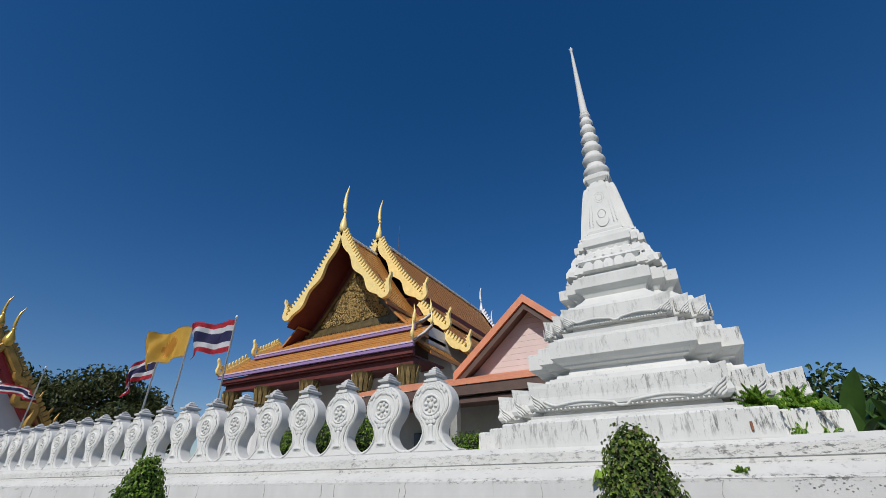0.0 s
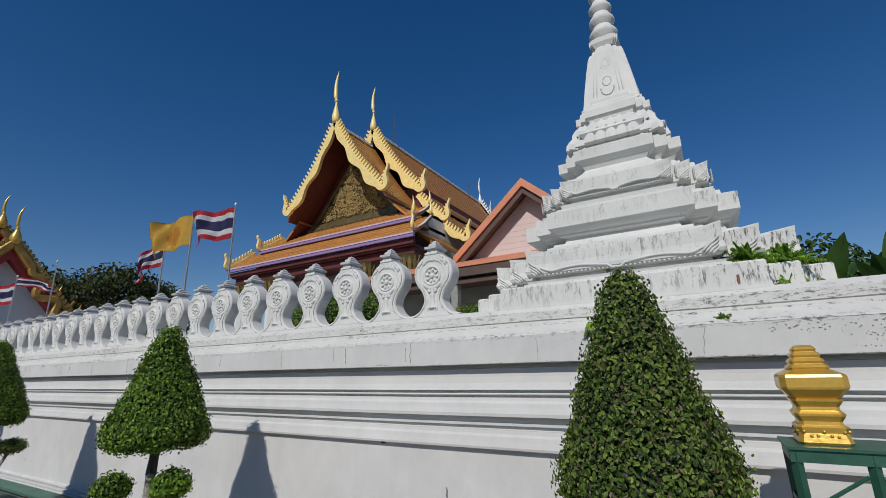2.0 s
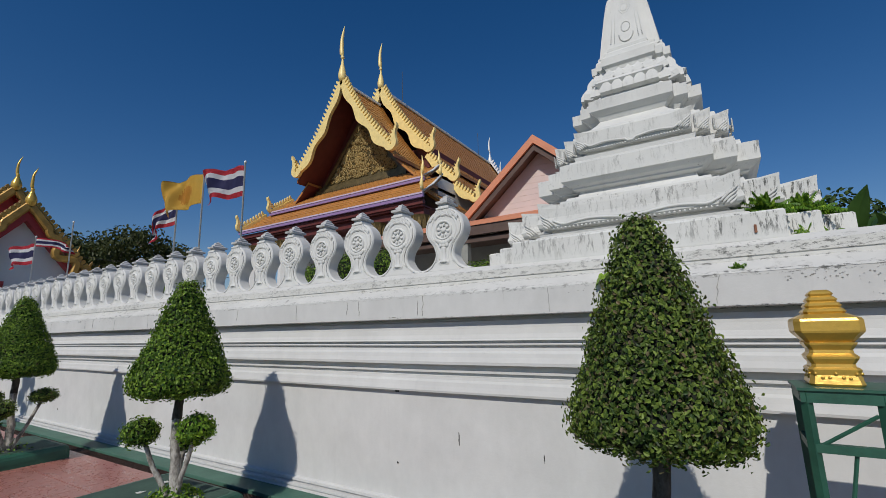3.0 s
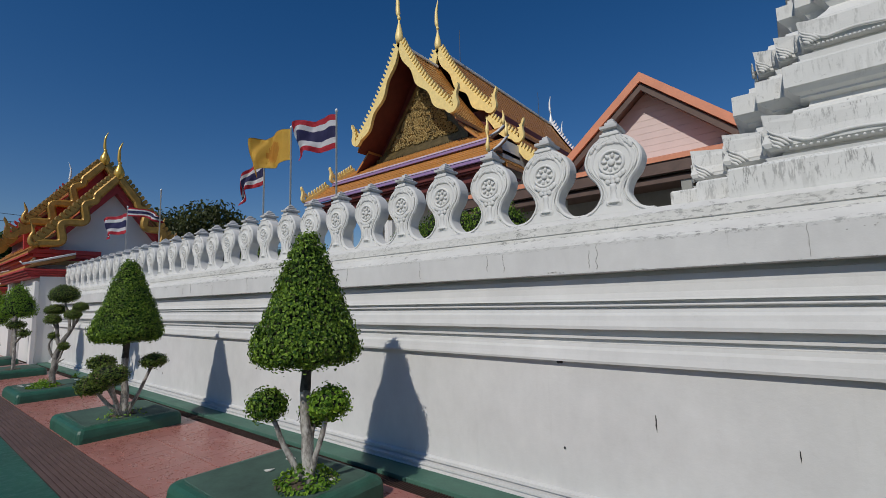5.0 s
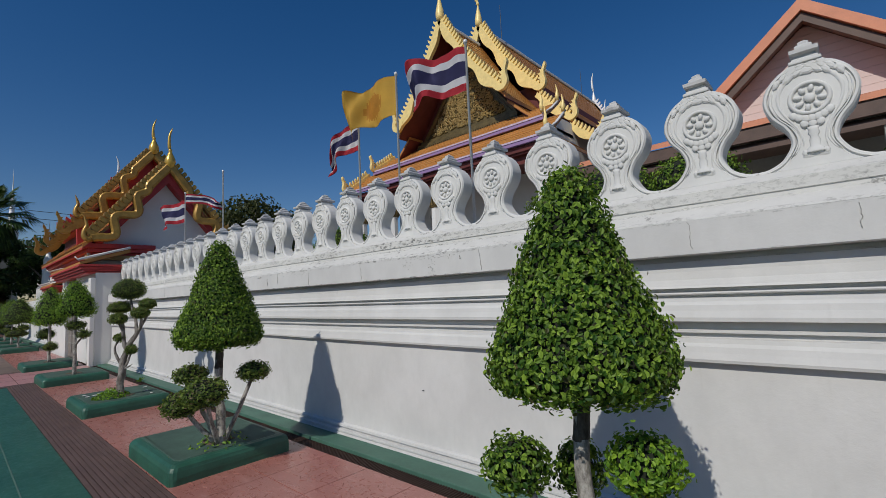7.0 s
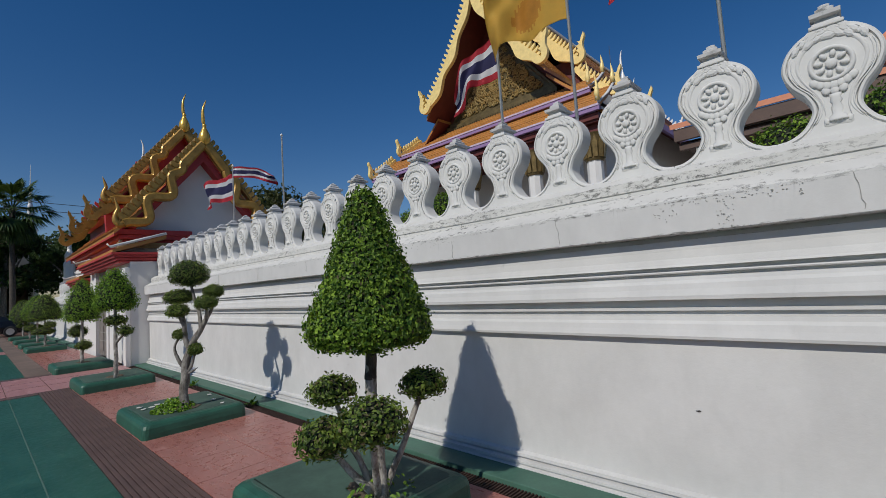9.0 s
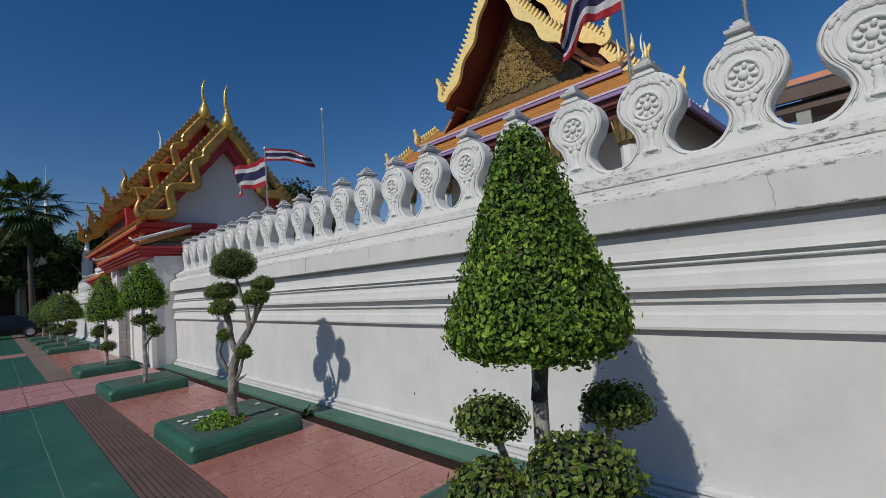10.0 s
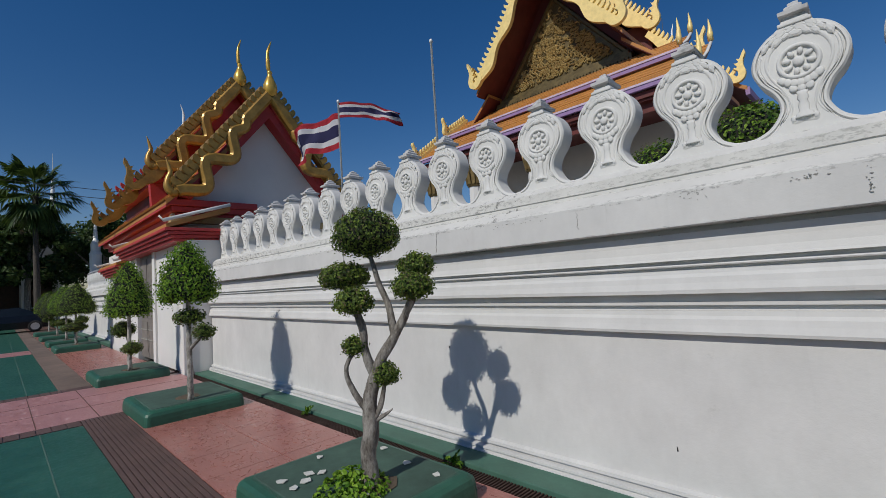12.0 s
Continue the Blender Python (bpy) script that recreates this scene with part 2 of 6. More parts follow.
# ---- building blocks ----
def part(name, bm, mat, parent=None, label="", smooth=False):
    me = bpy.data.meshes.new(name)
    bmesh.ops.recalc_face_normals(bm, faces=bm.faces)
    bm.to_mesh(me)
    bm.free()
    for mt in (mat if isinstance(mat, (list, tuple)) else [mat]):
        me.materials.append(mt)
    if smooth:
        for p in me.polygons:
            p.use_smooth = True
    ob = new(name, me)
    if parent is not None:
        ob.parent = parent
    if label:
        ob["label"] = label
    return ob


def empty(name, m, label, category, group="", kind=""):
    ob = new(name)
    ob.empty_display_size = 0.1
    ob.matrix_world = m
    return tagged(ob, label, category, group, kind)


def box(bm, x0, y0, z0, x1, y1, z1, bevel=0.0):
    r = bmesh.ops.create_cube(bm, size=1, matrix=Matrix.LocRotScale(((x0 + x1) / 2, (y0 + y1) / 2, (z0 + z1) / 2), None, (abs(x1 - x0), abs(y1 - y0), abs(z1 - z0))))
    if bevel:
        es = {e for v in r["verts"] for e in v.link_edges}
        bmesh.ops.bevel(bm, geom=list(es), offset=bevel, segments=2, affect="EDGES", profile=0.5)
    return bm


def boxes(*args, bevel=0.0):
    bm = bmesh.new()
    for a in args:
        box(bm, *a, bevel=bevel)
    return bm


def loft(bm, rings, cap=True, closed=True):
    vs = [[bm.verts.new(p) for p in ring] for ring in rings]
    n = len(vs[0])
    for a, b in zip(vs, vs[1:]):
        for i in range(n if closed else n - 1):
            j = (i + 1) % n
            bm.faces.new((a[i], a[j], b[j], b[i]))
    if cap and closed:
        bm.faces.new(vs[0][::-1])
        bm.faces.new(vs[-1])
    return bm


def lathe(bm, profile, at=(0, 0), seg=20, spin=0.0):
    return loft(bm, [[(at[0] + r * math.cos(spin + 2 * math.pi * i / seg), at[1] + r * math.sin(spin + 2 * math.pi * i / seg), z) for i in range(seg)] for r, z in profile])


def tube(bm, pts, radii, seg=8, flat=1.0):
    pts = [Vector(p) for p in pts]
    rings = []
    for i, p in enumerate(pts):
        d = (pts[min(i + 1, len(pts) - 1)] - pts[max(i - 1, 0)]).normalized()
        ref = Vector((0, 1, 0)) if abs(d.y) < 0.9 else Vector((1, 0, 0))
        u = d.cross(ref).normalized()
        w = d.cross(u).normalized()
        rings.append([tuple(p + radii[i] * (math.cos(2 * math.pi * k / seg) * u + flat * math.sin(2 * math.pi * k / seg) * w)) for k in range(seg)])
    return loft(bm, rings)


def plate(bm, pts2, y0, y1, m=None):
    """A flat outline in x and z, given thickness along y; m turns it into place."""
    m = m or Matrix()
    a = [bm.verts.new(m @ Vector((x, y0, z))) for x, z in pts2]
    b = [bm.verts.new(m @ Vector((x, y1, z))) for x, z in pts2]
    n = len(a)
    bm.faces.new(a)
    bm.faces.new(b[::-1])
    for i in range(n):
        j = (i + 1) % n
        bm.faces.new((a[i], b[i], b[j], a[j]))
    return bm


def smooth_line(pts, steps=5):
    out = []
    for i in range(len(pts) - 1):
        p0, p1, p2, p3 = pts[max(i - 1, 0)], pts[i], pts[i + 1], pts[min(i + 2, len(pts) - 1)]
        for k in range(steps):
            t = k / steps
            out.append(tuple(0.5 * (2 * b + (c - a) * t + (2 * a - 5 * b + 4 * c - d) * t * t + (3 * b - a - 3 * c + d) * t ** 3) for a, b, c, d in zip(p0, p1, p2, p3)))
    out.append(tuple(pts[-1]))
    return out


def leaf_mesh(name, points, normals, size, mat, parent, rng, droop=0.8, label="", aspect=0.62):
    """Many small folded leaves standing on given points."""
    n = len(points)
    nrm = normals + rng.normal(0, 0.42, (n, 3))
    nrm /= np.linalg.norm(nrm, axis=1)[:, None]
    ref = rng.normal(0, 1, (n, 3))
    ref[:, 2] -= droop
    along = ref - (ref * nrm).sum(1)[:, None] * nrm
    along /= np.linalg.norm(along, axis=1)[:, None]
    side = np.cross(nrm, along)
    s = (size * rng.uniform(0.55, 1.1, n))[:, None]
    w = s * aspect / 2
    base, tip = points - along * s * 0.5, points + along * s * 0.5 - nrm * s * 0.12
    l = points - side * w + nrm * s * 0.10
    r = points + side * w + nrm * s * 0.10
    la, lb = l - along * s * 0.20, l + along * s * 0.24 + side * w * 0.18
    ra, rb = r - along * s * 0.20, r + along * s * 0.24 - side * w * 0.18
    v = np.stack([base, la, lb, tip, rb, ra], 1).reshape(-1, 3)
    i = np.arange(n)[:, None] * 6
    f = np.concatenate([i + np.array([[0, 3, 2, 1]]), i + np.array([[0, 5, 4, 3]])], 0)
    me = bpy.data.meshes.new(name)
    me.from_pydata(v.tolist(), [], f.tolist())
    me.materials.append(mat)
    ob = new(name, me)
    ob.parent = parent
    ob["kind"] = "stuff"
    if label:
        ob["label"] = label
    return ob


def revolve_points(profile, n, rng, lump=0.03):
    """Random points and normals on a surface of revolution about z, profile (r, z)."""
    pr = np.array(profile)
    seg = np.hypot(np.diff(pr[:, 0]), np.diff(pr[:, 1])) * (pr[:-1, 0] + pr[1:, 0] + 0.01)
    k = rng.choice(len(seg), n, p=seg / seg.sum())
    t = rng.uniform(0, 1, n)
    r = pr[k, 0] * (1 - t) + pr[k + 1, 0] * t
    z = pr[k, 1] * (1 - t) + pr[k + 1, 1] * t
    a = rng.uniform(0, 2 * np.pi, n)
    dr, dz = pr[k + 1, 0] - pr[k, 0], pr[k + 1, 1] - pr[k, 1]
    ln = np.hypot(dr, dz) + 1e-6
    nr, nz = dz / ln, -dr / ln
    flip = np.where(nr * 1.0 + nz * np.sign(z - pr[:, 1].mean()) < 0, -1, 1)
    nr, nz = nr * flip, nz * flip
    off = rng.normal(0, lump, n) - lump * 0.3
    off += 0.35 * lump * (np.sin(a * 5 + z * 9) + np.sin(a * 3 - z * 13))
    p = np.stack([(r + off * nr) * np.cos(a), (r + off * nr) * np.sin(a), z + off * nz], 1)
    return p, np.stack([nr * np.cos(a), nr * np.sin(a), nz], 1)


def ball_profile(rx, rz, cz, flatten=0.8):
    return [(max(0.001, rx * math.cos(t)), cz + rz * (math.sin(t) if t > 0 else flatten * math.sin(t))) for t in [(-math.pi / 2) + math.pi * i / 12 for i in range(13)]]


def clump(name, parent, centre, profile, n, size, mat, rng, lump=0.03, tilt=(0, 0), label=""):
    """A clipped mass of leaves; its solid twig core is dark as inner shade."""
    m = Matrix.Translation(centre) @ pose(0, 0, 0, tilt[0], tilt[1], 0)
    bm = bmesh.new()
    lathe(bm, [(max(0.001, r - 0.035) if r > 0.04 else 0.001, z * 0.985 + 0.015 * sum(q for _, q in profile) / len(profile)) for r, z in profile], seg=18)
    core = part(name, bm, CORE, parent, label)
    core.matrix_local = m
    p, nn = revolve_points(profile, n, rng, lump)
    leaf_mesh("leaves", p, nn, size, mat, core, rng)
    return core


# ---- the ground ----
GREEN_N, RED, BAND, FARBAND = -2.50, -2.05, (-17.35, -14.75), (-27.8, -26.2)
bm = bmesh.new()
bmesh.ops.create_grid(bm, x_segments=2, y_segments=2, size=1500)
g = part("ground", bm, plain("grey_earth", (0.17, 0.15, 0.12), 0.95, 0, 0.3, 0.3, 12))
g.location.z = -0.16
tagged(g, "bare grey earth reaching to the horizon", "ground", kind="structure")


def green_floor():
    """Green coated concrete with worn, glossy patches."""
    m, nt, b = material("green_floor_paint", 0.4)
    v = world_coords(nt)
    n1, n2 = noise_of(nt, v, 1.6, 6, 0.65), noise_of(nt, v, 14, 6, 0.7)
    c = ramp(nt, n1, [(0.3, (0.012, 0.070, 0.046)), (0.7, (0.030, 0.118, 0.080))])
    worn = ramp(nt, n2, [(0.6, (0, 0, 0)), (0.75, (0.6, 0.6, 0.6))])
    c = mixed(nt, worn, c, (0.10, 0.19, 0.15))
    scuff = noise_of(nt, world_coords(nt, (1.5, 6, 1)), 3.0, 9, 0.78)
    c = mixed(nt, ramp(nt, scuff, [(0.60, (0, 0, 0)), (0.68, (0.55, 0.55, 0.55))]), c, (0.16, 0.25, 0.21))
    c = mixed(nt, ramp(nt, scuff, [(0.30, (0.7, 0.7, 0.7)), (0.38, (0, 0, 0))]), c, (0.018, 0.05, 0.038))
    nt.links.new(c, b.inputs["Base Color"])
    nt.links.new(ramp(nt, n2, [(0.3, (0.3, 0.3, 0.3)), (0.7, (0.6, 0.6, 0.6))]), b.inputs["Roughness"])
    bump(nt, b, n2, 0.25, 0.004)
    return m


GREENFLOOR = green_floor()
pave = empty("pavement", Matrix(), "green, red and brown coated concrete walk", "pavement", kind="structure")
for x0, x1 in ((-14.42, 12.0), (-70.0, -17.65)):
    part("green_slab", boxes((x0, -16, -0.15, x1, GREEN_N - 0.004, 0.0)), GREENFLOOR, pave, "green painted concrete")
FADED = plain("dusty_brown_strip", (0.17, 0.125, 0.10), 0.85, 0, 0.45, 1.2, 20, 0.4)
part("pink_band", boxes((BAND[0], -16, -0.15, BAND[1], -0.735, 0.001)), PINKPAVE, pave, "worn pink stamped concrete band")
for k in range(22):                                 # joints of the band's slabs
    part("joint", boxes((BAND[0] + 0.01, -2.3 - 0.62 * k, -0.01, BAND[1] - 0.01, -2.29 - 0.62 * k, 0.003)), GROUT, pave)
for q in (0.33, 0.66):
    xq = BAND[0] + (BAND[1] - BAND[0]) * q
    part("joint", boxes((xq, -15.9, -0.01, xq + 0.01, -0.75, 0.0028)), GROUT, pave)
part("far_band", boxes((FARBAND[0], -16, -0.15, FARBAND[1], GREEN_N - 0.004, 0.004)), PINKPAVE, pave, "worn pink stamped concrete band")
part("mortar_bed", boxes((BAND[1] + 0.002, RED, -0.15, 12.0, -0.73, -0.012), (-70, RED, -0.15, BAND[0] - 0.002, -0.73, -0.012)), GROUT, pave)
part("strip_bed", boxes((BAND[1] + 0.002, GREEN_N, -0.15, 12.0, RED, -0.010)), RIBMAT, pave)
part("faded_strip", boxes((-70, GREEN_N, -0.15, BAND[0] - 0.30, RED, 0.0)), FADED, pave, "dusty brown worn strip")
for k in range(10):                                 # ribs along the walk
    y = GREEN_N + 0.006 + k * 0.0445
    part("rib", boxes((BAND[1] + 0.004, y, -0.02, 12.0, y + 0.034, 0.002)), RIBMAT, pave)
for xa, y0 in ((BAND[1] + 0.004, GREEN_N), (BAND[0] - 0.296, RED)):       # short ribbed borders across the walk
    part("rib_bed", boxes((xa, y0 - 10.95, -0.15, xa + 0.292, y0 - 0.004, -0.006)), RIBMAT, pave)
    for k in range(78):
        y = y0 - 0.135 - k * 0.14
        part("rib", boxes((xa, y, -0.1, xa + 0.292, y + 0.128, 0.002)), RIBMAT, pave)
part("paint_line", boxes((-60, -2.905, -0.01, -17.7, -2.893, 0.002), (-14.4, -2.905, -0.01, 12, -2.893, 0.002)), plain("pale_scored_line", (0.075, 0.15, 0.115), 0.7), pave, "pale scored joint")
kerb = empty("wall_kerb", Matrix(), "green painted strip along the foot of the wall", "kerb", kind="structure")
part("strip", boxes((-17.0, -0.53, -0.15, 12, -0.28, 0.004), (-70, -0.53, -0.15, -25.9, -0.28, 0.004), bevel=0.008), plain("faded_green_paint", (0.06, 0.145, 0.105), 0.6, 0, 0.3, 3, 30), kerb)
drain = empty("drain", Matrix(), "rusty brown slotted drain grating beside the pavement", "drain", kind="structure")
part("channel", boxes((-70, -0.73, -0.15, 12, -0.53, -0.10)), RUST, drain)
bm = bmesh.new()
for i in range(760):
    box(bm, -20 + i * 0.03, -0.725, -0.060, -20 + i * 0.03 + 0.012, -0.535, -0.030)
tagged(part("grating", bm, RUST, drain), kind="stuff")

# ---- the great wall ----
PROFILE = [(0.62, -0.15), (-0.29, -0.15), (-0.29, 0.012), (-0.262, 0.020), (-0.262, 0.030), (-0.278, 0.034), (-0.278, 0.052), (-0.215, 0.056), (-0.215, 0.070), (-0.238, 0.074), (-0.238, 0.098),
           (-0.20, 0.110), (-0.20, 1.068), (-0.252, 1.072), (-0.256, 1.090), (-0.245, 1.13), (-0.238, 1.165), (-0.226, 1.185), (-0.222, 1.212),
           (-0.196, 1.216), (-0.196, 1.244), (-0.226, 1.248), (-0.226, 1.262), (-0.20, 1.268), (-0.20, 1.316), (-0.268, 1.320), (-0.270, 1.345), (-0.258, 1.385), (-0.252, 1.42), (-0.240, 1.44), (-0.236, 1.462),
           (-0.205, 1.466), (-0.205, 1.482), (-0.240, 1.485), (-0.243, 1.492), (-0.238, 1.498), (-0.190, 1.501), (-0.188, 1.522), (-0.236, 1.526), (-0.228, 1.54), (-0.214, 1.58), (-0.207, 1.63), (-0.206, 1.696), (-0.170, 1.700), (-0.168, 1.728), (-0.296, 1.732), (-0.30, 1.736),
           (-0.302, 1.948), (-0.296, 1.956), (-0.175, 2.030), (-0.150, 2.040), (-0.148, 2.070), (-0.158, 2.074), (-0.156, 2.142), (-0.140, 2.152), (-0.07, 2.198), (0.62, 2.200)]


def wall_run(name, x0, x1, label):
    root = empty(name, Matrix(), label, "wall", kind="structure")
    low = [p for p in PROFILE if p[1] < 1.95]
    high = [p for p in PROFILE if p[1] > 1.94]
    n = max(2, int(abs(x1 - x0) / 1.2))
    rng = random.Random(4)
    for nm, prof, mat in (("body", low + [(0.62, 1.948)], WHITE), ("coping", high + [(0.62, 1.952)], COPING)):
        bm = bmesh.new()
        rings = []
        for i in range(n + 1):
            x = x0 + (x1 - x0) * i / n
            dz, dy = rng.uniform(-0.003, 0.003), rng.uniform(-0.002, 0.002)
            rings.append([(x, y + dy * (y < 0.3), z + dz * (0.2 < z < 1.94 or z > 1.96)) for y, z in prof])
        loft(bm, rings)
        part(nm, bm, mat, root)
    return root


wall_main = wall_run("wall_main", 12.0, -16.98, "tall white limewashed temple wall with moulded bands")
wall_far = wall_run("wall_far", -25.9, -70.0, "white moulded temple wall beyond the gate")
# fine cracks and nail stains
for k, (x, y, z, w, h) in enumerate(((-0.44, -0.204, 1.06, 0.05, 0.035), (0.236, -0.204, 0.69, 0.012, 0.12), (-0.436, -0.204, 0.415, 0.018, 0.02), (-8.33, -0.204, 0.343, 0.01, 0.04), (1.0, -0.204, 0.62, 0.008, 0.07), (-4.3, -0.204, 0.62, 0.03, 0.01), (-10.3, -0.204, 0.86, 0.018, 0.018))):
    bm = bmesh.new()
    r2 = random.Random(k)
    pts = [(w * 0.5 * math.cos(a) * r2.uniform(0.5, 1.2), h * 0.5 * math.sin(a) * r2.uniform(0.5, 1.2)) for a in [2 * math.pi * i / 9 for i in range(9)]]
    plate(bm, pts, -0.002, 0.003)
    s = part("stain", bm, WIREMAT, wall_main)
    s.location = (x, y, z)

MOULD = plain("grey_mould", (0.33, 0.33, 0.31), 0.95, 0, 0.5, 40, 120)
HAIRLINE = plain("hairline_crack", (0.30, 0.30, 0.285), 0.95)


def crack(x, z0, z1, seed, width=0.0022, lean=0.0):
    """A jagged hairline down the wall's fascia."""
    r = random.Random(seed)
    n = 7
    mid = [(x + lean * i / n + r.uniform(-0.008, 0.008), z0 + (z1 - z0) * i / n) for i in range(n + 1)]
    bm = bmesh.new()
    plate(bm, [(a - width * r.uniform(0.4, 1), b) for a, b in mid] + [(a + width * r.uniform(0.4, 1), b) for a, b in mid[::-1]], -0.3045, -0.300)
    part("crack", bm, HAIRLINE, wall_main)


def smudge(x, z, w, h, n, seed):
    """A cluster of small mould flecks on the fascia."""
    r = random.Random(seed)
    bm = bmesh.new()
    for _ in range(n):
        cx, cz, q = x + r.gauss(0, w / 2), z + r.gauss(0, h / 2), r.uniform(0.0012, 0.0042)
        if 1.745 < cz < 1.94:
            plate(bm, [(cx + q * 1.6 * math.cos(a) * r.uniform(0.4, 1.3), cz + q * math.sin(a) * r.uniform(0.4, 1.3)) for a in [2 * math.pi * i / 6 for i in range(6)]], -0.3042, -0.300)
    part("mould_fleck", bm, MOULD, wall_main)


for k, (x, z0, z1, lean) in enumerate(((-0.066, 1.76, 1.94, 0.01), (-1.016, 1.80, 1.93, 0.0), (-1.79, 1.77, 1.94, -0.01), (-3.42, 1.75, 1.94, -0.03), (-0.85, 1.78, 1.93, 0.0), (-0.12, 1.77, 1.90, 0.01), (2.28, 1.76, 1.94, 0.03), (1.15, 1.75, 1.94, 0.0), (-2.9, 1.80, 1.94, 0.02), (-5.1, 1.76, 1.94, -0.02), (-6.2, 1.75, 1.90, 0.01), (-7.0, 1.80, 1.94, 0.0), (-8.83, 1.80, 1.92, 0.0), (-10.3, 1.76, 1.94, 0.02), (-11.9, 1.76, 1.93, 0.0))):
    crack(x, z0, z1, 40 + k, lean=lean)
for k, (x, z, w, h, n) in enumerate(((-4.01, 1.83, 0.05, 0.10, 60), (-4.34, 1.87, 0.12, 0.06, 45), (-3.88, 1.91, 0.16, 0.02, 60), (-4.16, 1.925, 0.20, 0.02, 60), (-3.66, 1.90, 0.008, 0.05, 26), (3.20, 1.84, 0.16, 0.10, 120), (2.85, 1.90, 0.25, 0.05, 90), (-7.31, 1.85, 0.012, 0.07, 30), (-7.55, 1.91, 0.10, 0.03, 40), (-8.07, 1.91, 0.10, 0.03, 40), (-0.40, 1.752, 0.08, 0.006, 30), (1.55, 1.90, 0.30, 0.03, 60), (-6.4, 1.90, 0.3, 0.03, 60), (-9.4, 1.91, 0.3, 0.02, 50))):
    smudge(x, z, w, h, n // 2, 70 + k)

# ---- merlons ----
STEP, HUB = 0.58, 2.62


def merlon(m):
    """A leaf-shaped crest with a relief of a wheel on a stand; foot at z = 0."""
    root = empty("merlon", m, "white leaf-shaped stucco merlon carved with an eight-spoked wheel", "merlon", "row of merlons on the wall")
    half = smooth_line([(0.29, 0.0), (0.29, 0.028), (0.235, 0.036), (0.165, 0.075), (0.118, 0.145), (0.112, 0.20), (0.140, 0.27), (0.195, 0.34), (0.226, 0.42), (0.222, 0.49), (0.190, 0.56), (0.135, 0.615), (0.070, 0.65), (0.060, 0.665)], 4)
    full = half + [(-x, z) for x, z in half[::-1]]
    bm = bmesh.new()
    n = len(full)

    def inset(d):
        out = []
        for i, (x, z) in enumerate(full):
            xa, za = full[i - 1]
            xb, zb = full[(i + 1) % n]
            tx, tz = xb - xa, zb - za
            ln = math.hypot(tx, tz) or 1
            nx, nz = -tz / ln, tx / ln
            out.append((x + nx * d, max(z + nz * d, 0.0) if 2 < i < n - 3 else z))
        return out
    rows = [[(x, 0.170, z) for x, z in inset(0.012)], [(x, 0.158, z) for x, z in full], [(x, 0.022, z) for x, z in full], [(x, 0.006, z) for x, z in inset(0.010)], [(x, 0.004, z) for x, z in inset(0.022)],
            [(x, 0.016, z) for x, z in inset(0.027)], [(x, 0.016, z) for x, z in inset(0.033)], [(x, 0.002, z) for x, z in inset(0.038)]]
    loft(bm, rows, cap=False)
    for ring in (rows[0], rows[-1]):
        hn = len(ring) // 2
        vs = [bm.verts.new(q) for q in ring]
        for i in range(hn - 1):
            bm.faces.new((vs[i], vs[i + 1], vs[n - 2 - i], vs[n - 1 - i]))
    bmesh.ops.remove_doubles(bm, verts=bm.verts, dist=0.0003)
    part("body", bm, MERLON, root)
    # raised inner frame and wheel
    bm = bmesh.new()
    pear = smooth_line([(0.0, 0.10), (0.055, 0.10), (0.048, 0.17), (0.070, 0.26), (0.125, 0.36), (0.143, 0.44), (0.118, 0.515), (0.065, 0.56), (0.0, 0.575)], 4)
    loop = pear + [(-x, z) for x, z in pear[-2:0:-1]]
    c0 = (0, 0.36)
    rings = []
    for k, y in ((1.13, 0.004), (1.09, -0.004), (1.03, -0.005), (0.99, 0.0), (0.97, 0.006)):
        rings.append([(c0[0] + (x - c0[0]) * k, y, c0[1] + (z - c0[1]) * k) for x, z in loop])
    loft(bm, rings, cap=False)
    part("frame", bm, MERLON, root, smooth=True)
    bm = bmesh.new()
    hubz = HUB - 2.20
    seg = 28
    rings = [[(r * math.cos(2 * math.pi * i / seg), y, hubz + r * math.sin(2 * math.pi * i / seg)) for i in range(seg)] for r, y in ((0.106, 0.004), (0.102, -0.012), (0.094, -0.018), (0.084, -0.014), (0.077, 0.004))]
    loft(bm, rings, cap=False)
    wheel = part("wheel", bm, MERLON, root, smooth=True)
    for i in range(8):
        a = 2 * math.pi * i / 8 + 0.2
        bm = bmesh.new()
        bmesh.ops.create_uvsphere(bm, u_segments=8, v_segments=6, radius=1.0, matrix=Matrix.Translation((0, -0.004, hubz)) @ Matrix.Rotation(a, 4, "Y") @ Matrix.Translation((0.058, 0, 0)) @ Matrix.Diagonal((0.023, 0.014, 0.0145, 1)))
        part("spoke", bm, MERLON, wheel, smooth=True)
    bm = bmesh.new()
    bmesh.ops.create_uvsphere(bm, u_segments=14, v_segments=8, radius=0.028, matrix=Matrix.Translation((0, -0.006, hubz)) @ Matrix.Diagonal((1, 0.55, 1, 1)))
    part("hub", bm, MERLON, wheel, smooth=True)
    bm = bmesh.new()                                # raised line along the flanks
    for d, rr in ((0.036, 0.0045), (0.050, 0.0035)):
        for sg in (1, -1):
            edge = [(sg * (x - d), z) for x, z in half if 0.09 < z < 0.52]
            tube(bm, [(x, 0.002, z) for x, z in edge], [rr] * len(edge), 5)
    part("flank_bead", bm, MERLON, root, smooth=True)
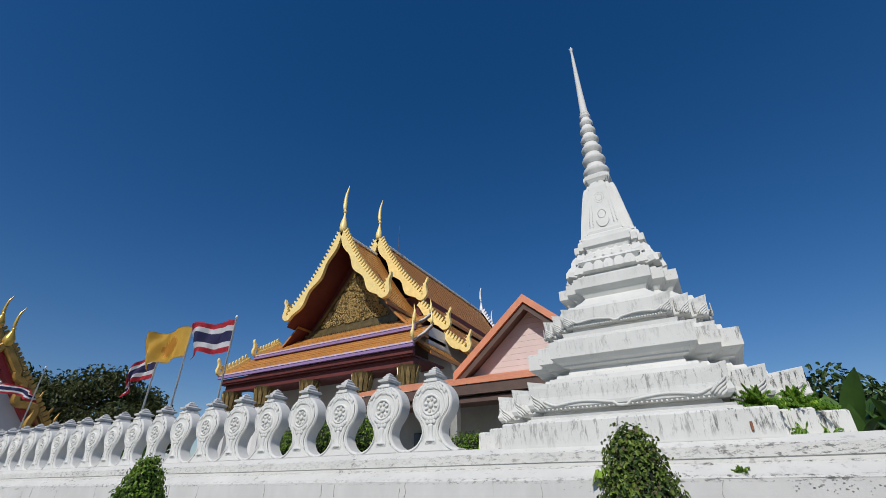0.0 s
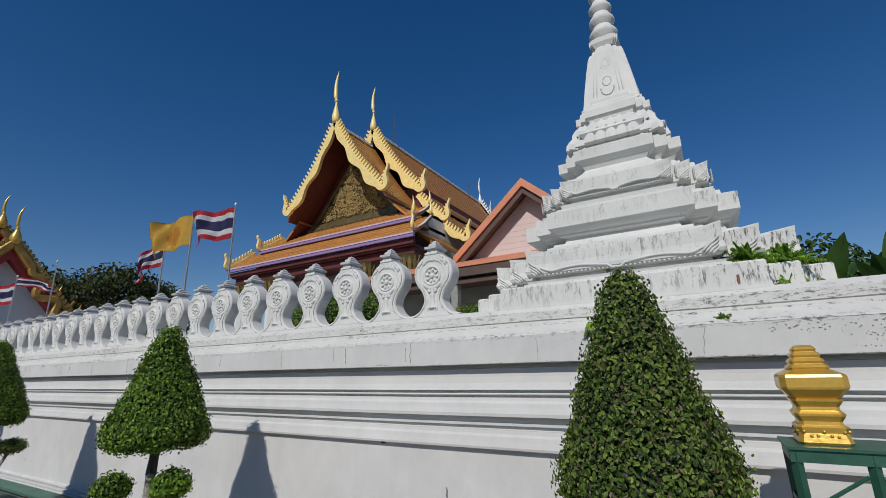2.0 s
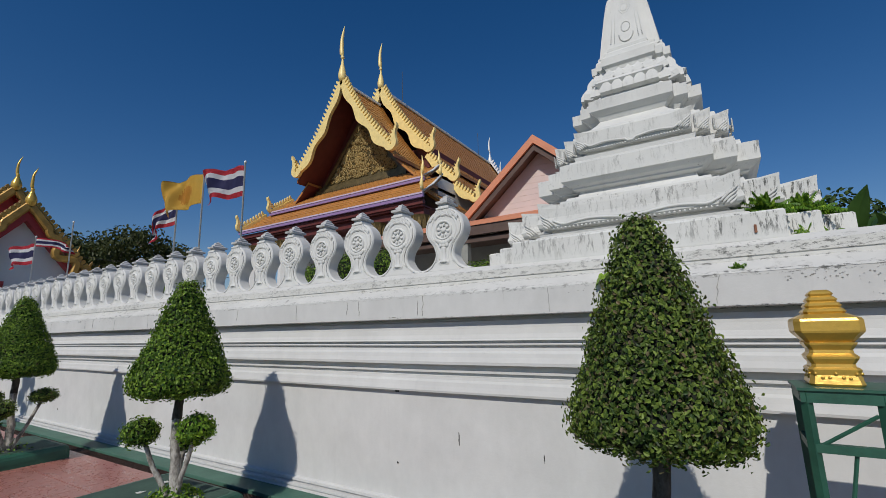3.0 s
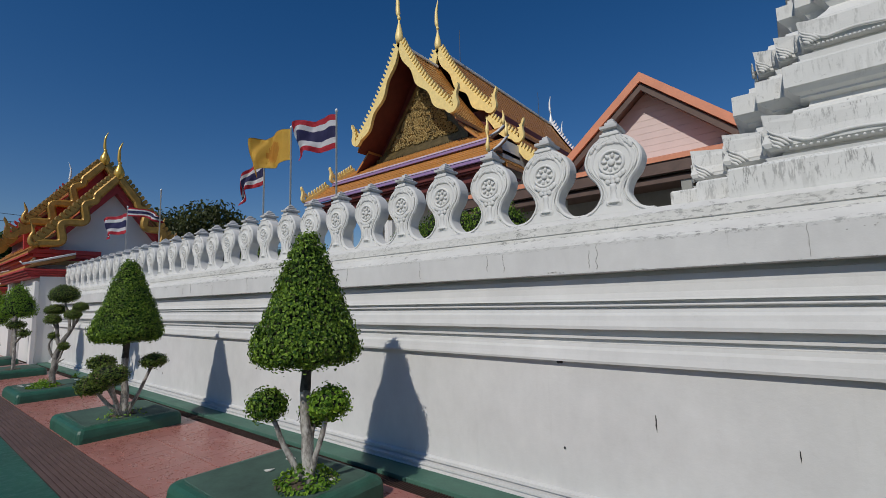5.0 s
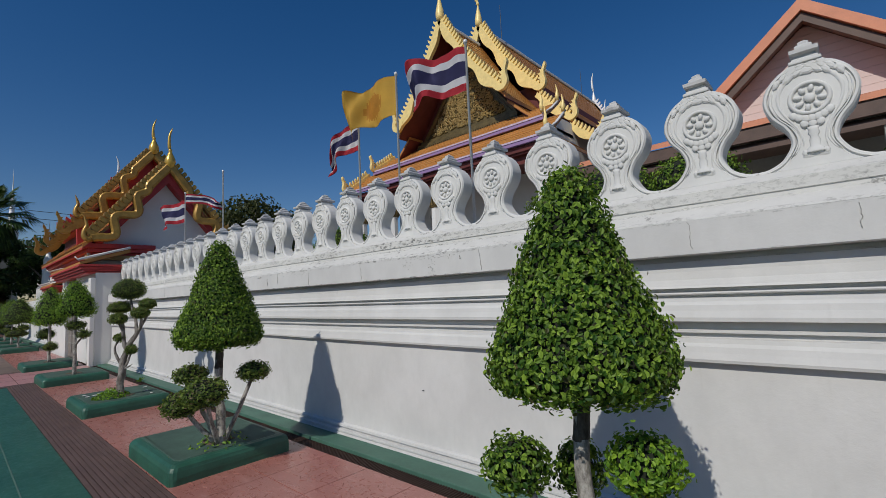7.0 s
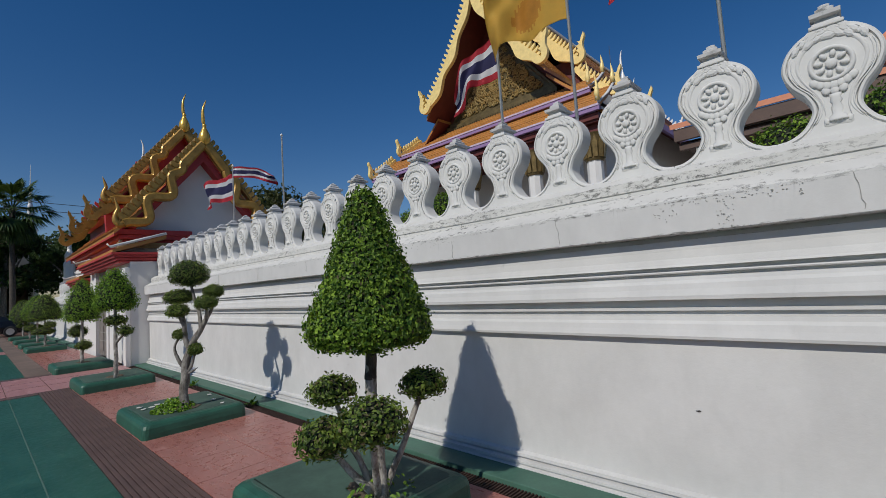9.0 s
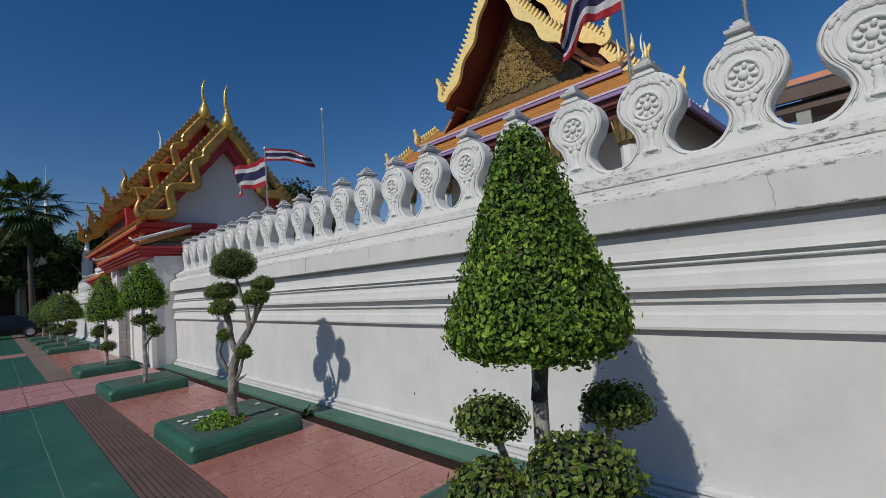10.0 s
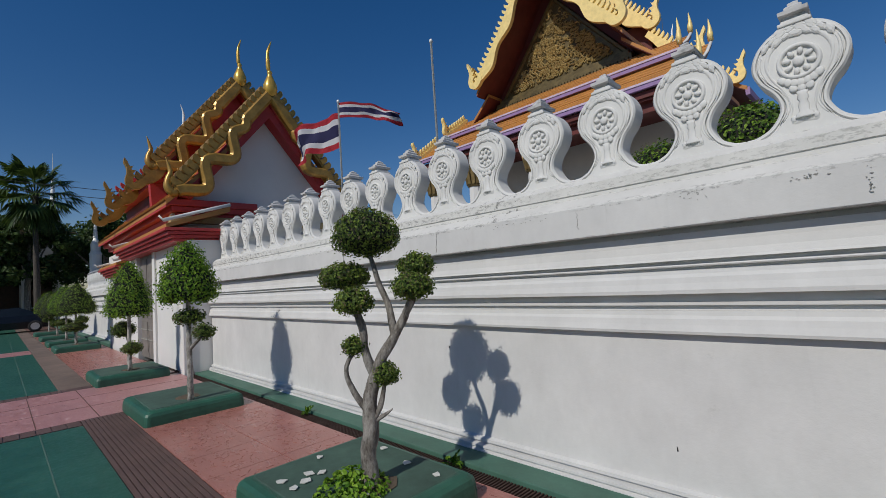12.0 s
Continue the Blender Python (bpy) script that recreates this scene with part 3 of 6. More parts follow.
    # garland under the wheel, stand, scales on the brow
    for i in range(7):
        t = -1 + 2 * i / 6
        a = -math.pi / 2 + t * 0.72
        for rr, sz in ((0.124, 0.026), (0.156, 0.024)):
            if rr > 0.15 and abs(t) > 0.5:
                continue
            bm = bmesh.new()
            bmesh.ops.create_uvsphere(bm, u_segments=7, v_segments=5, radius=sz, matrix=Matrix.Translation((rr * math.cos(a), -0.004, hubz + rr * math.sin(a))) @ Matrix.Rotation(a, 4, "Y") @ Matrix.Diagonal((1.15, 0.42, 0.85, 1)))
            part("garland_bead", bm, MERLON, root, smooth=True)
    bm = bmesh.new()
    lathe(bm, [(0.030, 0.245), (0.022, 0.225), (0.028, 0.205), (0.018, 0.19), (0.026, 0.165), (0.022, 0.13), (0.040, 0.115), (0.046, 0.10), (0.050, 0.092)], seg=10)
    bmesh.ops.scale(bm, vec=(1, 0.5, 1), verts=bm.verts)
    for i in range(5):
        bmesh.ops.create_uvsphere(bm, u_segments=8, v_segments=6, radius=0.016, matrix=Matrix.Translation((-0.048 + 0.024 * i, -0.002, 0.094)) @ Matrix.Diagonal((1, 0.5, 1.2, 1)))
    part("stand", bm, MERLON, root, smooth=True)
    for row, (rad, cnt, step_a) in enumerate(((0.210, 8, 0.225), (0.188, 5, 0.24), (0.230, 4, 0.20))):
        for i in range(cnt):                        # carved leaves lying along the brow
            off = i - (cnt - 1) / 2
            a = math.pi / 2 - off * step_a
            turn = (math.pi / 2 - a) + (0.35 if off > 0 else -0.35 if off < 0 else 0)
            size = (0.040 - 0.0026 * abs(off)) * (1.0 + 0.18 * math.sin(3.7 * i + row))
            bm = bmesh.new()
            rm = Matrix.Translation((rad * math.cos(a), -0.002, 0.395 + rad * math.sin(a) * 1.04)) @ Matrix.Rotation(turn, 4, "Y")
            loft(bm, [[rm @ Vector((size * w * u, -h, size * 0.62 * w * v)) for u, v in ((-1.1, 0.1), (-0.5, 0.75), (0.4, 0.8), (1.15, -0.25), (0.4, -0.85), (-0.6, -0.7))] for w, h in ((1.0, -0.004), (0.95, 0.004), (0.5, 0.010))])
            part("brow_leaf", bm, MERLON, root)
    bm = bmesh.new()
    for (w, z0, z1) in ((0.078, 0.638, 0.660), (0.064, 0.661, 0.680)):
        box(bm, -w, 0.085 - w * 1.35, z0, w, 0.085 + w * 1.35, z1, bevel=0.006)
    part("neck", bm, MERLON, root)
    bm = bmesh.new()
    rings = []
    for w, z in ((0.056, 0.679), (0.056, 0.692), (0.076, 0.700), (0.078, 0.722), (0.052, 0.736), (0.046, 0.740), (0.047, 0.756), (0.036, 0.768), (0.028, 0.772), (0.029, 0.786), (0.016, 0.798), (0.004, 0.808)):
        rings.append([(sx * w * 0.9, 0.085 + sy * w * 1.5, z) for sx, sy in ((-1, -1), (1, -1), (1, 1), (-1, 1))])
    loft(bm, rings)
    part("finial", bm, CAPMAT, root, "stepped finial greyed by mildew")
    return root


first = merlon(pose(0, 0, 2.198))
for k in range(1, 30):
    copy_thing(first, pose(-STEP * k, 0, 2.198))
for k in range(18):
    copy_thing(first, pose(-26.4 - STEP * k, 0, 2.198))

# ---- the white chedi ----
CX, CY = 1.82, 1.45


def plan(a, b, o=0.0, flare=0.0, lift=0.0, z=0.0):
    """Twice-redented square plan; flare pushes the outer corners out and up."""
    s = (b - a) / 2
    q = [(a, -b, 1), (a, -b + s, 0), (a + s, -b + s, 1), (a + s, -b + 2 * s, 0), (b, -a, 1)]
    pts = []
    for x, y, conv in q:
        f = flare * conv
        pts.append((x + o + f, y - o - f, z + lift * conv))
    inner = min(0.16, a * 0.3)
    side = [(-(a + o) + inner, -(b + o), z), (a + o - inner, -(b + o), z)] + pts
    out = []
    for k in range(4):
        c, sn = math.cos(k * math.pi / 2), math.sin(k * math.pi / 2)
        out += [(CX + x * c - y * sn, CY + x * sn + y * c, zz) for x, y, zz in side]
    return out


chedi = empty("chedi", Matrix.Translation((0.037, -0.046, 0.114)) @ Matrix.Scale(0.945, 4), "weathered white redented chedi with a tall ringed spire", "chedi")


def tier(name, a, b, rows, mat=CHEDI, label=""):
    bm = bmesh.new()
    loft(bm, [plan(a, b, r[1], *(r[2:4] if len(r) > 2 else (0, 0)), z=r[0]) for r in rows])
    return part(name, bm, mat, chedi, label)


tier("plinth", 1.04, 1.50, [(2.19, 0.0), (2.385, 0.0), (2.40, -0.012), (2.405, -0.10)])
tier("lower_foot", 0.81, 1.35, [(2.39, 0.03), (2.43, 0.03), (2.44, 0.0), (2.46, 0.01), (2.468, -0.085), (2.505, -0.09), (2.512, -0.03, 0.01), (2.53, -0.005, 0.01), (2.56, 0.0, 0.02), (2.62, -0.01, 0.01, 0.0), (2.70, -0.01, 0.015, 0.02), (2.74, -0.015, 0.025, 0.035), (2.742, -0.10, 0.0, 0.0)], label="flared foot with upturned corner leaves")
tier("lower_cornice", 0.67, 1.03, [(2.70, 0.10), (2.78, 0.09), (2.80, 0.02), (2.84, 0.02), (2.85, -0.03), (2.88, -0.04), (2.90, -0.13), (2.96, -0.15), (2.975, -0.09), (2.99, -0.09), (3.01, -0.05), (3.04, -0.02), (3.05, 0.0), (3.215, 0.0), (3.225, -0.02), (3.23, -0.10)])
tier("upper_foot", 0.55, 0.85, [(3.21, 0.06), (3.28, 0.05), (3.30, 0.0), (3.34, 0.01), (3.35, -0.08), (3.40, -0.085), (3.408, -0.03), (3.42, -0.02), (3.46, -0.02, 0.01), (3.54, -0.02, 0.01, 0.01), (3.595, -0.02, 0.02, 0.025), (3.60, -0.10)], label="flared foot with upturned corner leaves")
tier("upper_cornice", 0.41, 0.655, [(3.58, 0.10), (3.66, 0.08), (3.68, 0.02), (3.72, -0.02), (3.76, -0.06), (3.80, -0.09), (3.85, -0.06), (3.88, -0.02), (3.90, 0.0), (4.02, 0.0), (4.03, -0.02), (4.035, -0.08)])
tier("lotus_base", 0.33, 0.53, [(4.02, 0.04), (4.07, 0.04), (4.09, 0.0), (4.14, -0.04), (4.20, -0.03), (4.27, 0.02), (4.29, 0.0), (4.33, -0.05), (4.38, -0.06)])
for (ca, cb, cz, ch) in ((0.81, 1.35, 2.535, 0.17), (0.55, 0.85, 3.43, 0.14)):
    st = (cb - ca) / 2
    for side_k in range(4):
        mm = Matrix.Translation((CX, CY, 0)) @ Matrix.Rotation(side_k * math.pi / 2, 4, "Z")
        for (xx, yy) in ((ca, -cb), (ca + st, -cb + st), (cb, -ca)):
            for mirror in (1, -1):
                bm = bmesh.new()
                for q in range(4):                  # fanned ridges of a carved corner leaf
                    f = 1 - 0.22 * q
                    pts = [(f * (0.10 + 0.80 * t) + 0.16 * q, f * (0.85 * t * t + 0.18 * math.sin(4.0 * t)) - 0.05 * q) for t in [i / 7 for i in range(8)]]
                    path = [mm @ Vector((mirror * (xx - ch + ch * min(u, 0.98)), yy - 0.014, cz + ch * w)) for u, w in pts]
                    tube(bm, path, [0.006, 0.010, 0.012, 0.012, 0.011, 0.010, 0.008, 0.003], 5)
                part("corner_leaf", bm, CHEDI, chedi, smooth=True)
for (fa, fb, fz, sag) in ((0.79, 1.30, 2.565, 0.030), (0.53, 0.80, 3.455, 0.022)):
    for side_k in range(4):                         # beaded garland with a pendant under each flared face
        mm = Matrix.Translation((CX, CY, 0)) @ Matrix.Rotation(side_k * math.pi / 2, 4, "Z")
        bm = bmesh.new()
        line = [(-fa * 0.86 + 2 * fa * 0.86 * i / 36) for i in range(37)]
        drop = [(-sag * math.cos(math.pi * abs(u) / (fa * 0.86)) ** 2 if abs(u) > fa * 0.05 else -sag * 1.9) for u in line]
        tube(bm, [mm @ Vector((u, -fb - 0.052, fz + d + (0.05 * max(0, abs(u) / fa - 0.74) / 0.12))) for u, d in zip(line, drop)], [0.012] * 37, 6)
        for i in range(37):
            bmesh.ops.create_icosphere(bm, subdivisions=1, radius=0.011, matrix=mm @ Matrix.Translation((line[i], -fb - 0.040, fz - 0.052)))
        part("garland", bm, CHEDI, chedi, smooth=True)
bm = bmesh.new()
for side_k in range(4):
    c, sn = math.cos(side_k * math.pi / 2), math.sin(side_k * math.pi / 2)
    for row, (zz, hw, yy) in enumerate(((4.37, 0.40, -0.46), (4.20, 0.46, -0.55))):
        for i in range(9):
            px = -hw + 2 * hw * i / 8
            depth = yy + (0.09 if abs(px) > hw * 0.8 else 0.045 if abs(px) > hw * 0.55 else 0)
            mm = Matrix.Translation((CX, CY, 0)) @ Matrix.Rotation(side_k * math.pi / 2, 4, "Z") @ Matrix.Translation((px, depth, zz)) @ Matrix.Rotation(radians(-16), 4, "X")
            plate(bm, [(-0.064, -0.07), (0.064, -0.07), (0.060, 0.0), (0.035, 0.045), (0.0, 0.085), (-0.035, 0.045), (-0.060, 0.0)], -0.010, 0.10, mm)
part("petals", bm, CHEDI, chedi, "two rows of pointed lotus petals")
tier("lotus_cornice", 0.27, 0.41, [(4.36, -0.02), (4.43, 0.0), (4.46, -0.03), (4.50, -0.02), (4.53, 0.01), (4.62, 0.01), (4.63, -0.03), (4.70, -0.04), (4.72, -0.06), (4.76, -0.06)])
tier("bell", 0.22, 0.33, [(4.74, 0.0), (4.80, -0.01), (5.0, -0.035), (5.3, -0.078), (5.5, -0.110), (5.58, -0.132), (5.63, -0.18)], label="square tapering bell with relief bands")
bm = bmesh.new()
for side_k in range(4):
    mm = Matrix.Translation((CX, CY, 0)) @ Matrix.Rotation(side_k * math.pi / 2, 4, "Z")
    for u in (-0.17, -0.13, 0.13, 0.17):            # beaded ribs
        for i in range(30):
            t = i / 29
            z = 4.84 + 0.66 * t
            hw = 0.322 - 0.104 * t
            p = mm @ Vector((u * (1 - 0.35 * t), -hw - 0.002 + (0.002 if abs(u) < 0.12 else 0.006), z))
            bmesh.ops.create_icosphere(bm, subdivisions=1, radius=0.008, matrix=Matrix.Translation(p))
    for z, r in ((5.30, 0.062), (5.30, 0.040), (5.02, 0.048), (4.92, 0.075)):
        for i in range(22):
            a = 2 * math.pi * i / 22 if r < 0.07 else math.pi + math.pi * i / 21
            zz = z + r * 1.4 * math.sin(a)
            t = (zz - 4.84) / 0.66
            p = mm @ Vector((r * math.cos(a), -(0.322 - 0.104 * t) + 0.002, zz))
            bmesh.ops.create_icosphere(bm, subdivisions=1, radius=0.009, matrix=Matrix.Translation(p))
part("relief", bm, CHEDI, chedi, "beaded relief with an oval medallion")
tier("bell_cap", 0.13, 0.165, [(5.62, -0.02), (5.66, 0.0), (5.68, 0.01), (5.74, 0.01), (5.75, -0.03), (5.78, -0.03)])
for k in range(7):
    t = k / 7
    z0, r = 5.77 + 1.24 * (1 - (1 - t) ** 1.25), 0.172 * (1 - t) + 0.062 * t
    h = 0.235 - 0.105 * t
    bm = bmesh.new()
    lathe(bm, [(r * 0.72, z0), (r * 0.80, z0 + h * 0.1), (r, z0 + h * 0.30), (r * 1.06, z0 + h * 0.46), (r * 0.98, z0 + h * 0.60), (r * 0.74, z0 + h * 0.72), (r * 0.68, z0 + h)], (CX, CY), 20)
    part("spire_ring", bm, CHEDI, chedi, smooth=True)
bm = bmesh.new()
lathe(bm, [(0.045, 6.98), (0.070, 7.0), (0.068, 7.03), (0.056, 7.06), (0.040, 7.6), (0.026, 8.2), (0.018, 8.5), (0.028, 8.53), (0.030, 8.55), (0.018, 8.575), (0.004, 8.61)], (CX, CY), 16)
part("spire", bm, CHEDI, chedi, smooth=True)


# ---- planters and clipped trees ----
def planter(x, y0=-2.04, y1=-0.90, w=1.36, shards=0, seed=0):
    root = empty("planter", pose(x, (y0 + y1) / 2, 0), "low green painted concrete planter with a dusty top", "planter", "planters along the wall")
    hy = (y1 - y0) / 2
    bm = bmesh.new()
    rr = random.Random(seed + 50)
    prof = ((0.0, -0.01), (0.0, 0.06), (0.004, 0.115), (0.016, 0.148), (0.040, 0.168), (0.075, 0.176))
    rings = []
    for ins, z in prof:
        ring = []
        for sx, sy in ((1, 1), (-1, 1), (-1, -1), (1, -1)):
            for q in range(4):
                a = math.atan2(sy, sx) - math.pi / 4 + q * math.pi / 6
                ring.append((sx * (w / 2 - 0.06 - ins) + 0.06 * math.cos(a) + rr.uniform(-0.003, 0.003), sy * (hy - 0.06 - ins) + 0.06 * math.sin(a), z + rr.uniform(-0.002, 0.002) * (z > 0.1)))
        rings.append(ring)
    loft(bm, rings)
    part("block", bm, GREENPAINT, root, smooth=False)
    bm = bmesh.new()
    loft(bm, [[(x * k + rr.uniform(-0.02, 0.02), y * k + rr.uniform(-0.02, 0.02), z) for x, y, _ in rings[-1]] for k, z in ((0.985, 0.170), (0.96, 0.1795))])
    part("top_face", bm, GREENTOP, root, "worn dusty green top")
    bm = bmesh.new()
    rng = random.Random(seed)
    loft(bm, [[((0.16 + rng.uniform(-0.04, 0.03)) * k * math.cos(a) + 0.25, (0.15 + rng.uniform(-0.04, 0.03)) * k * math.sin(a), z) for a in [2 * math.pi * i / 14 for i in range(14)]] for k, z in ((1, 0.172), (0.95, 0.186), (0.5, 0.20))])
    part("soil", bm, SOIL, root)
    for k in range(shards):
        bm = bmesh.new()
        plate(bm, [(0.045 * math.cos(a) * rng.uniform(0.4, 1.3), 0.04 * math.sin(a) * rng.uniform(0.4, 1.3)) for a in [2 * math.pi * i / 5 for i in range(5)]], 0, 0.006)
        s = part("shard", bm, SHARD, root)
        s.matrix_local = pose(rng.uniform(-w / 2 + 0.12, w / 2 - 0.12), rng.uniform(-hy + 0.12, hy - 0.12), 0.187, 90, 0, rng.uniform(0, 360))
    return root


def tuft(parent, x, y, z, r, n, seed, mat=None):
    """Loose leafy weeds at a trunk's foot."""
    rng = np.random.default_rng(seed)
    a, q = rng.uniform(0, 2 * np.pi, n), np.sqrt(rng.uniform(0, 1, n))
    h = rng.uniform(0.02, 1, n) * (1.05 - q ** 2) * r * 0.55
    p = np.stack([x + r * q * np.cos(a), y + r * q * np.sin(a), z + h], 1)
    nn = np.stack([np.cos(a) * 0.5, np.sin(a) * 0.5, np.ones(n)], 1)
    return leaf_mesh("weed", p, nn, 0.045, mat or LEAFNEW, parent, rng, label="low green weeds round the trunk")


def trunk(parent, pts, radii, name="trunk", lime=0.0):
    bm = bmesh.new()
    fine = smooth_line([(*p, r) for p, r in zip(pts, radii)], 4)
    tube(bm, [f[:3] for f in fine], [f[3] for f in fine], 9)
    for v in bm.verts:
        d = noise.noise(v.co * 9) * 0.012
        v.co.x += d
        v.co.y += noise.noise(v.co * 9 + Vector((7, 1, 3))) * 0.012
    return part(name, bm, LIMEBARK if lime == 1 else DARKBARK if lime == 2 else BARK, parent, "pale patchy trunk" if lime == 1 else "", smooth=True)


def cone_profile(h0, h1, r):
    """Rounded cone, widest a little above its lower edge."""
    H = h1 - h0
    return smooth_line([(0.02, h0 + 0.05 * H), (r * 0.55, h0 + 0.01 * H), (r * 0.90, h0 + 0.03 * H), (r, h0 + 0.12 * H), (r * 0.90, h0 + 0.24 * H), (r * 0.66, h0 + 0.48 * H), (r * 0.43, h0 + 0.73 * H), (r * 0.27, h0 + 0.90 * H), (r * 0.15, h0 + 0.985 * H), (0.012, h1)], 3)


def cone_tree(x, y, h0, h1, r, leaves, mat, balls, seed, size=0.034, label="", coat=1, weeds=0):
    rng = np.random.default_rng(seed)
    root = empty("topiary_tree", pose(x, y, 0), label, "topiary tree", "clipped trees along the wall")
    trunk(root, [(0.03, 0, 0.17), (0.0, 0.01, 0.45), (-0.02, 0, 0.75), (0.0, 0, h0 + 0.25)], [0.052, 0.043, 0.038, 0.034], lime=coat)
    # darker sleeve: the crown's shade coloured onto the stem, over darker bark
    trunk(root, [(-0.021, 0, h0 - 0.22), (0.0, 0, h0 - 0.05), (0.0, 0, h0 + 0.1)], [0.040, 0.041, 0.040], "shaded_stem", lime=2)
    clump("crown", root, (0, 0, 0), cone_profile(h0, h1, r), leaves, size, mat, rng, 0.018, label="dense conical crown of small clipped leaves")
    # stray shoots under the crown
    n = 160
    a, q = rng.uniform(0, 2 * np.pi, n), rng.uniform(0.15, 0.8, n)
    p = np.stack([r * q * np.cos(a), r * q * np.sin(a), h0 + 0.08 - rng.uniform(0, 0.14, n) * (1 - q)], 1)
    leaf_mesh("stray_leaves", p, np.tile([0, 0, -1.0], (n, 1)), size * 1.2, mat, root, rng)
    for (bx, by, bz, br, bh, bm_) in balls:
        trunk(root, [(bx * 0.12, by * 0.12, 0.2), (bx * 0.55, by * 0.55, 0.2 + (bz - 0.2) * 0.45), (bx, by, bz)], [0.026, 0.022, 0.016], "limb", lime=1)
        clump("ball", root, (bx, by, bz), ball_profile(br, bh, 0), int(1900 * br / 0.2), size, bm_ or mat, rng, 0.016)
    if weeds:
        tuft(root, 0, 0, 0.18, 0.26, weeds, seed + 1)
    return root


# planters and trees along the walk
FAR = (-25.95, -28.8, -32.4, -36.6)
for k, (px, sh) in enumerate(((1.64, 0), (-2.35, 3), (-6.28, 0), (-10.07, 14), (-14.2, 0), (-17.85, 0), (FAR[0], 0), (FAR[1], 0), (FAR[2], 0), (FAR[3], 0))):
    planter(px, shards=sh, seed=k)
# coat 2 colours this trunk dark for the crown's shade
cone_tree(2.01, -1.5, 1.105, 2.13, 0.366, 21000, LEAFDRY, [], 11, 0.025, "tall dense conical topiary tree with dull green leaves", coat=2, weeds=120)
cone_tree(-2.06, -1.39, 1.09, 2.135, 0.412, 15000, LEAF, [(-0.25, -0.19, 0.76, 0.148, 0.128, None), (0.24, 0.04, 0.79, 0.15, 0.13, LEAFNEW), (-0.12, 0.16, 0.66, 0.11, 0.14, None)], 12, 0.032, "conical green topiary tree with leafy balls below", weeds=420)
cone_tree(-5.89, -1.51, 1.14, 2.185, 0.398, 19000, LEAF, [(-0.10, -0.32, 0.60, 0.165, 0.120, LEAFDRY), (-0.14, -0.22, 0.87, 0.15, 0.085, LEAFDRY), (0.30, -0.25, 0.745, 0.20, 0.135, LEAFDRY), (0.22, 0.25, 0.86, 0.15, 0.09, LEAFDRY)], 13, 0.030, "conical topiary tree over four clipped leafy balls", weeds=60)

rng4 = np.random.default_rng(44)
def bent(p):
    """Leans the upper stems of the pompom tree towards the wall."""
    k = min(1.0, max(0.0, (p[2] - 0.5) / 0.9))
    return (p[0] - 0.02 * k, p[1] + 0.15 * k, p[2])


pom = empty("topiary_tree", pose(-9.82, -1.5, 0), "crooked pompom topiary tree with six clipped balls", "topiary tree", "clipped trees along the wall")
trunk(pom, [bent(p) for p in [(0.02, 0, 0.17), (-0.01, 0, 0.36), (0.01, 0.01, 0.55), (0.0, 0.0, 0.76), (0.04, 0.02, 0.94), (0.11, 0.06, 1.10), (0.20, 0.09, 1.27), (0.33, 0.04, 1.43)]], [0.060, 0.052, 0.053, 0.050, 0.042, 0.034, 0.026, 0.016])
for pts, rr in (([(0.02, 0.01, 0.88), (-0.03, -0.05, 1.04), (-0.03, -0.08, 1.18), (-0.10, -0.10, 1.34), (-0.21, -0.11, 1.52)], [0.036, 0.030, 0.028, 0.021, 0.014]),
                ([(0.13, 0.07, 1.13), (0.10, 0.05, 1.30), (0.03, 0.0, 1.50), (-0.03, -0.03, 1.72)], [0.028, 0.024, 0.020, 0.016]),
                ([(-0.04, -0.08, 1.18), (-0.02, -0.14, 1.27), (-0.01, -0.18, 1.36)], [0.020, 0.017, 0.013]),
                ([(0.18, 0.09, 1.24), (0.24, 0.13, 1.40), (0.26, 0.15, 1.57)], [0.020, 0.018, 0.014]),
                ([(-0.01, 0, 0.66), (-0.08, -0.08, 0.78), (-0.13, -0.13, 0.92), (-0.10, -0.10, 1.05)], [0.028, 0.022, 0.017, 0.014]),
                ([(0.02, 0, 0.58), (0.06, 0.04, 0.68), (0.07, 0.06, 0.84)], [0.022, 0.018, 0.012]),
                ([(0.02, 0, 0.58), (0.08, 0.07, 0.63), (0.11, 0.11, 0.665)], [0.018, 0.013, 0.004])):
    trunk(pom, [bent(p) for p in pts], rr, "limb")
for bx, by, bz, br, bh in ((-0.04, -0.04, 1.83, 0.235, 0.20), (-0.22, -0.12, 1.555, 0.175, 0.10), (-0.01, -0.19, 1.38, 0.125, 0.10), (0.36, 0.02, 1.46, 0.13, 0.095), (0.26, 0.15, 1.60, 0.12, 0.09), (-0.09, -0.10, 1.08, 0.078, 0.065), (0.07, 0.06, 0.88, 0.083, 0.085)):
    clump("ball", pom, bent((bx, by, bz)), ball_profile(br, bh, 0, 0.6), int(3400 * br / 0.2), 0.023, LEAFDRY, rng4, 0.013)
tuft(pom, -0.05, -0.10, 0.18, 0.25, 620, 5)


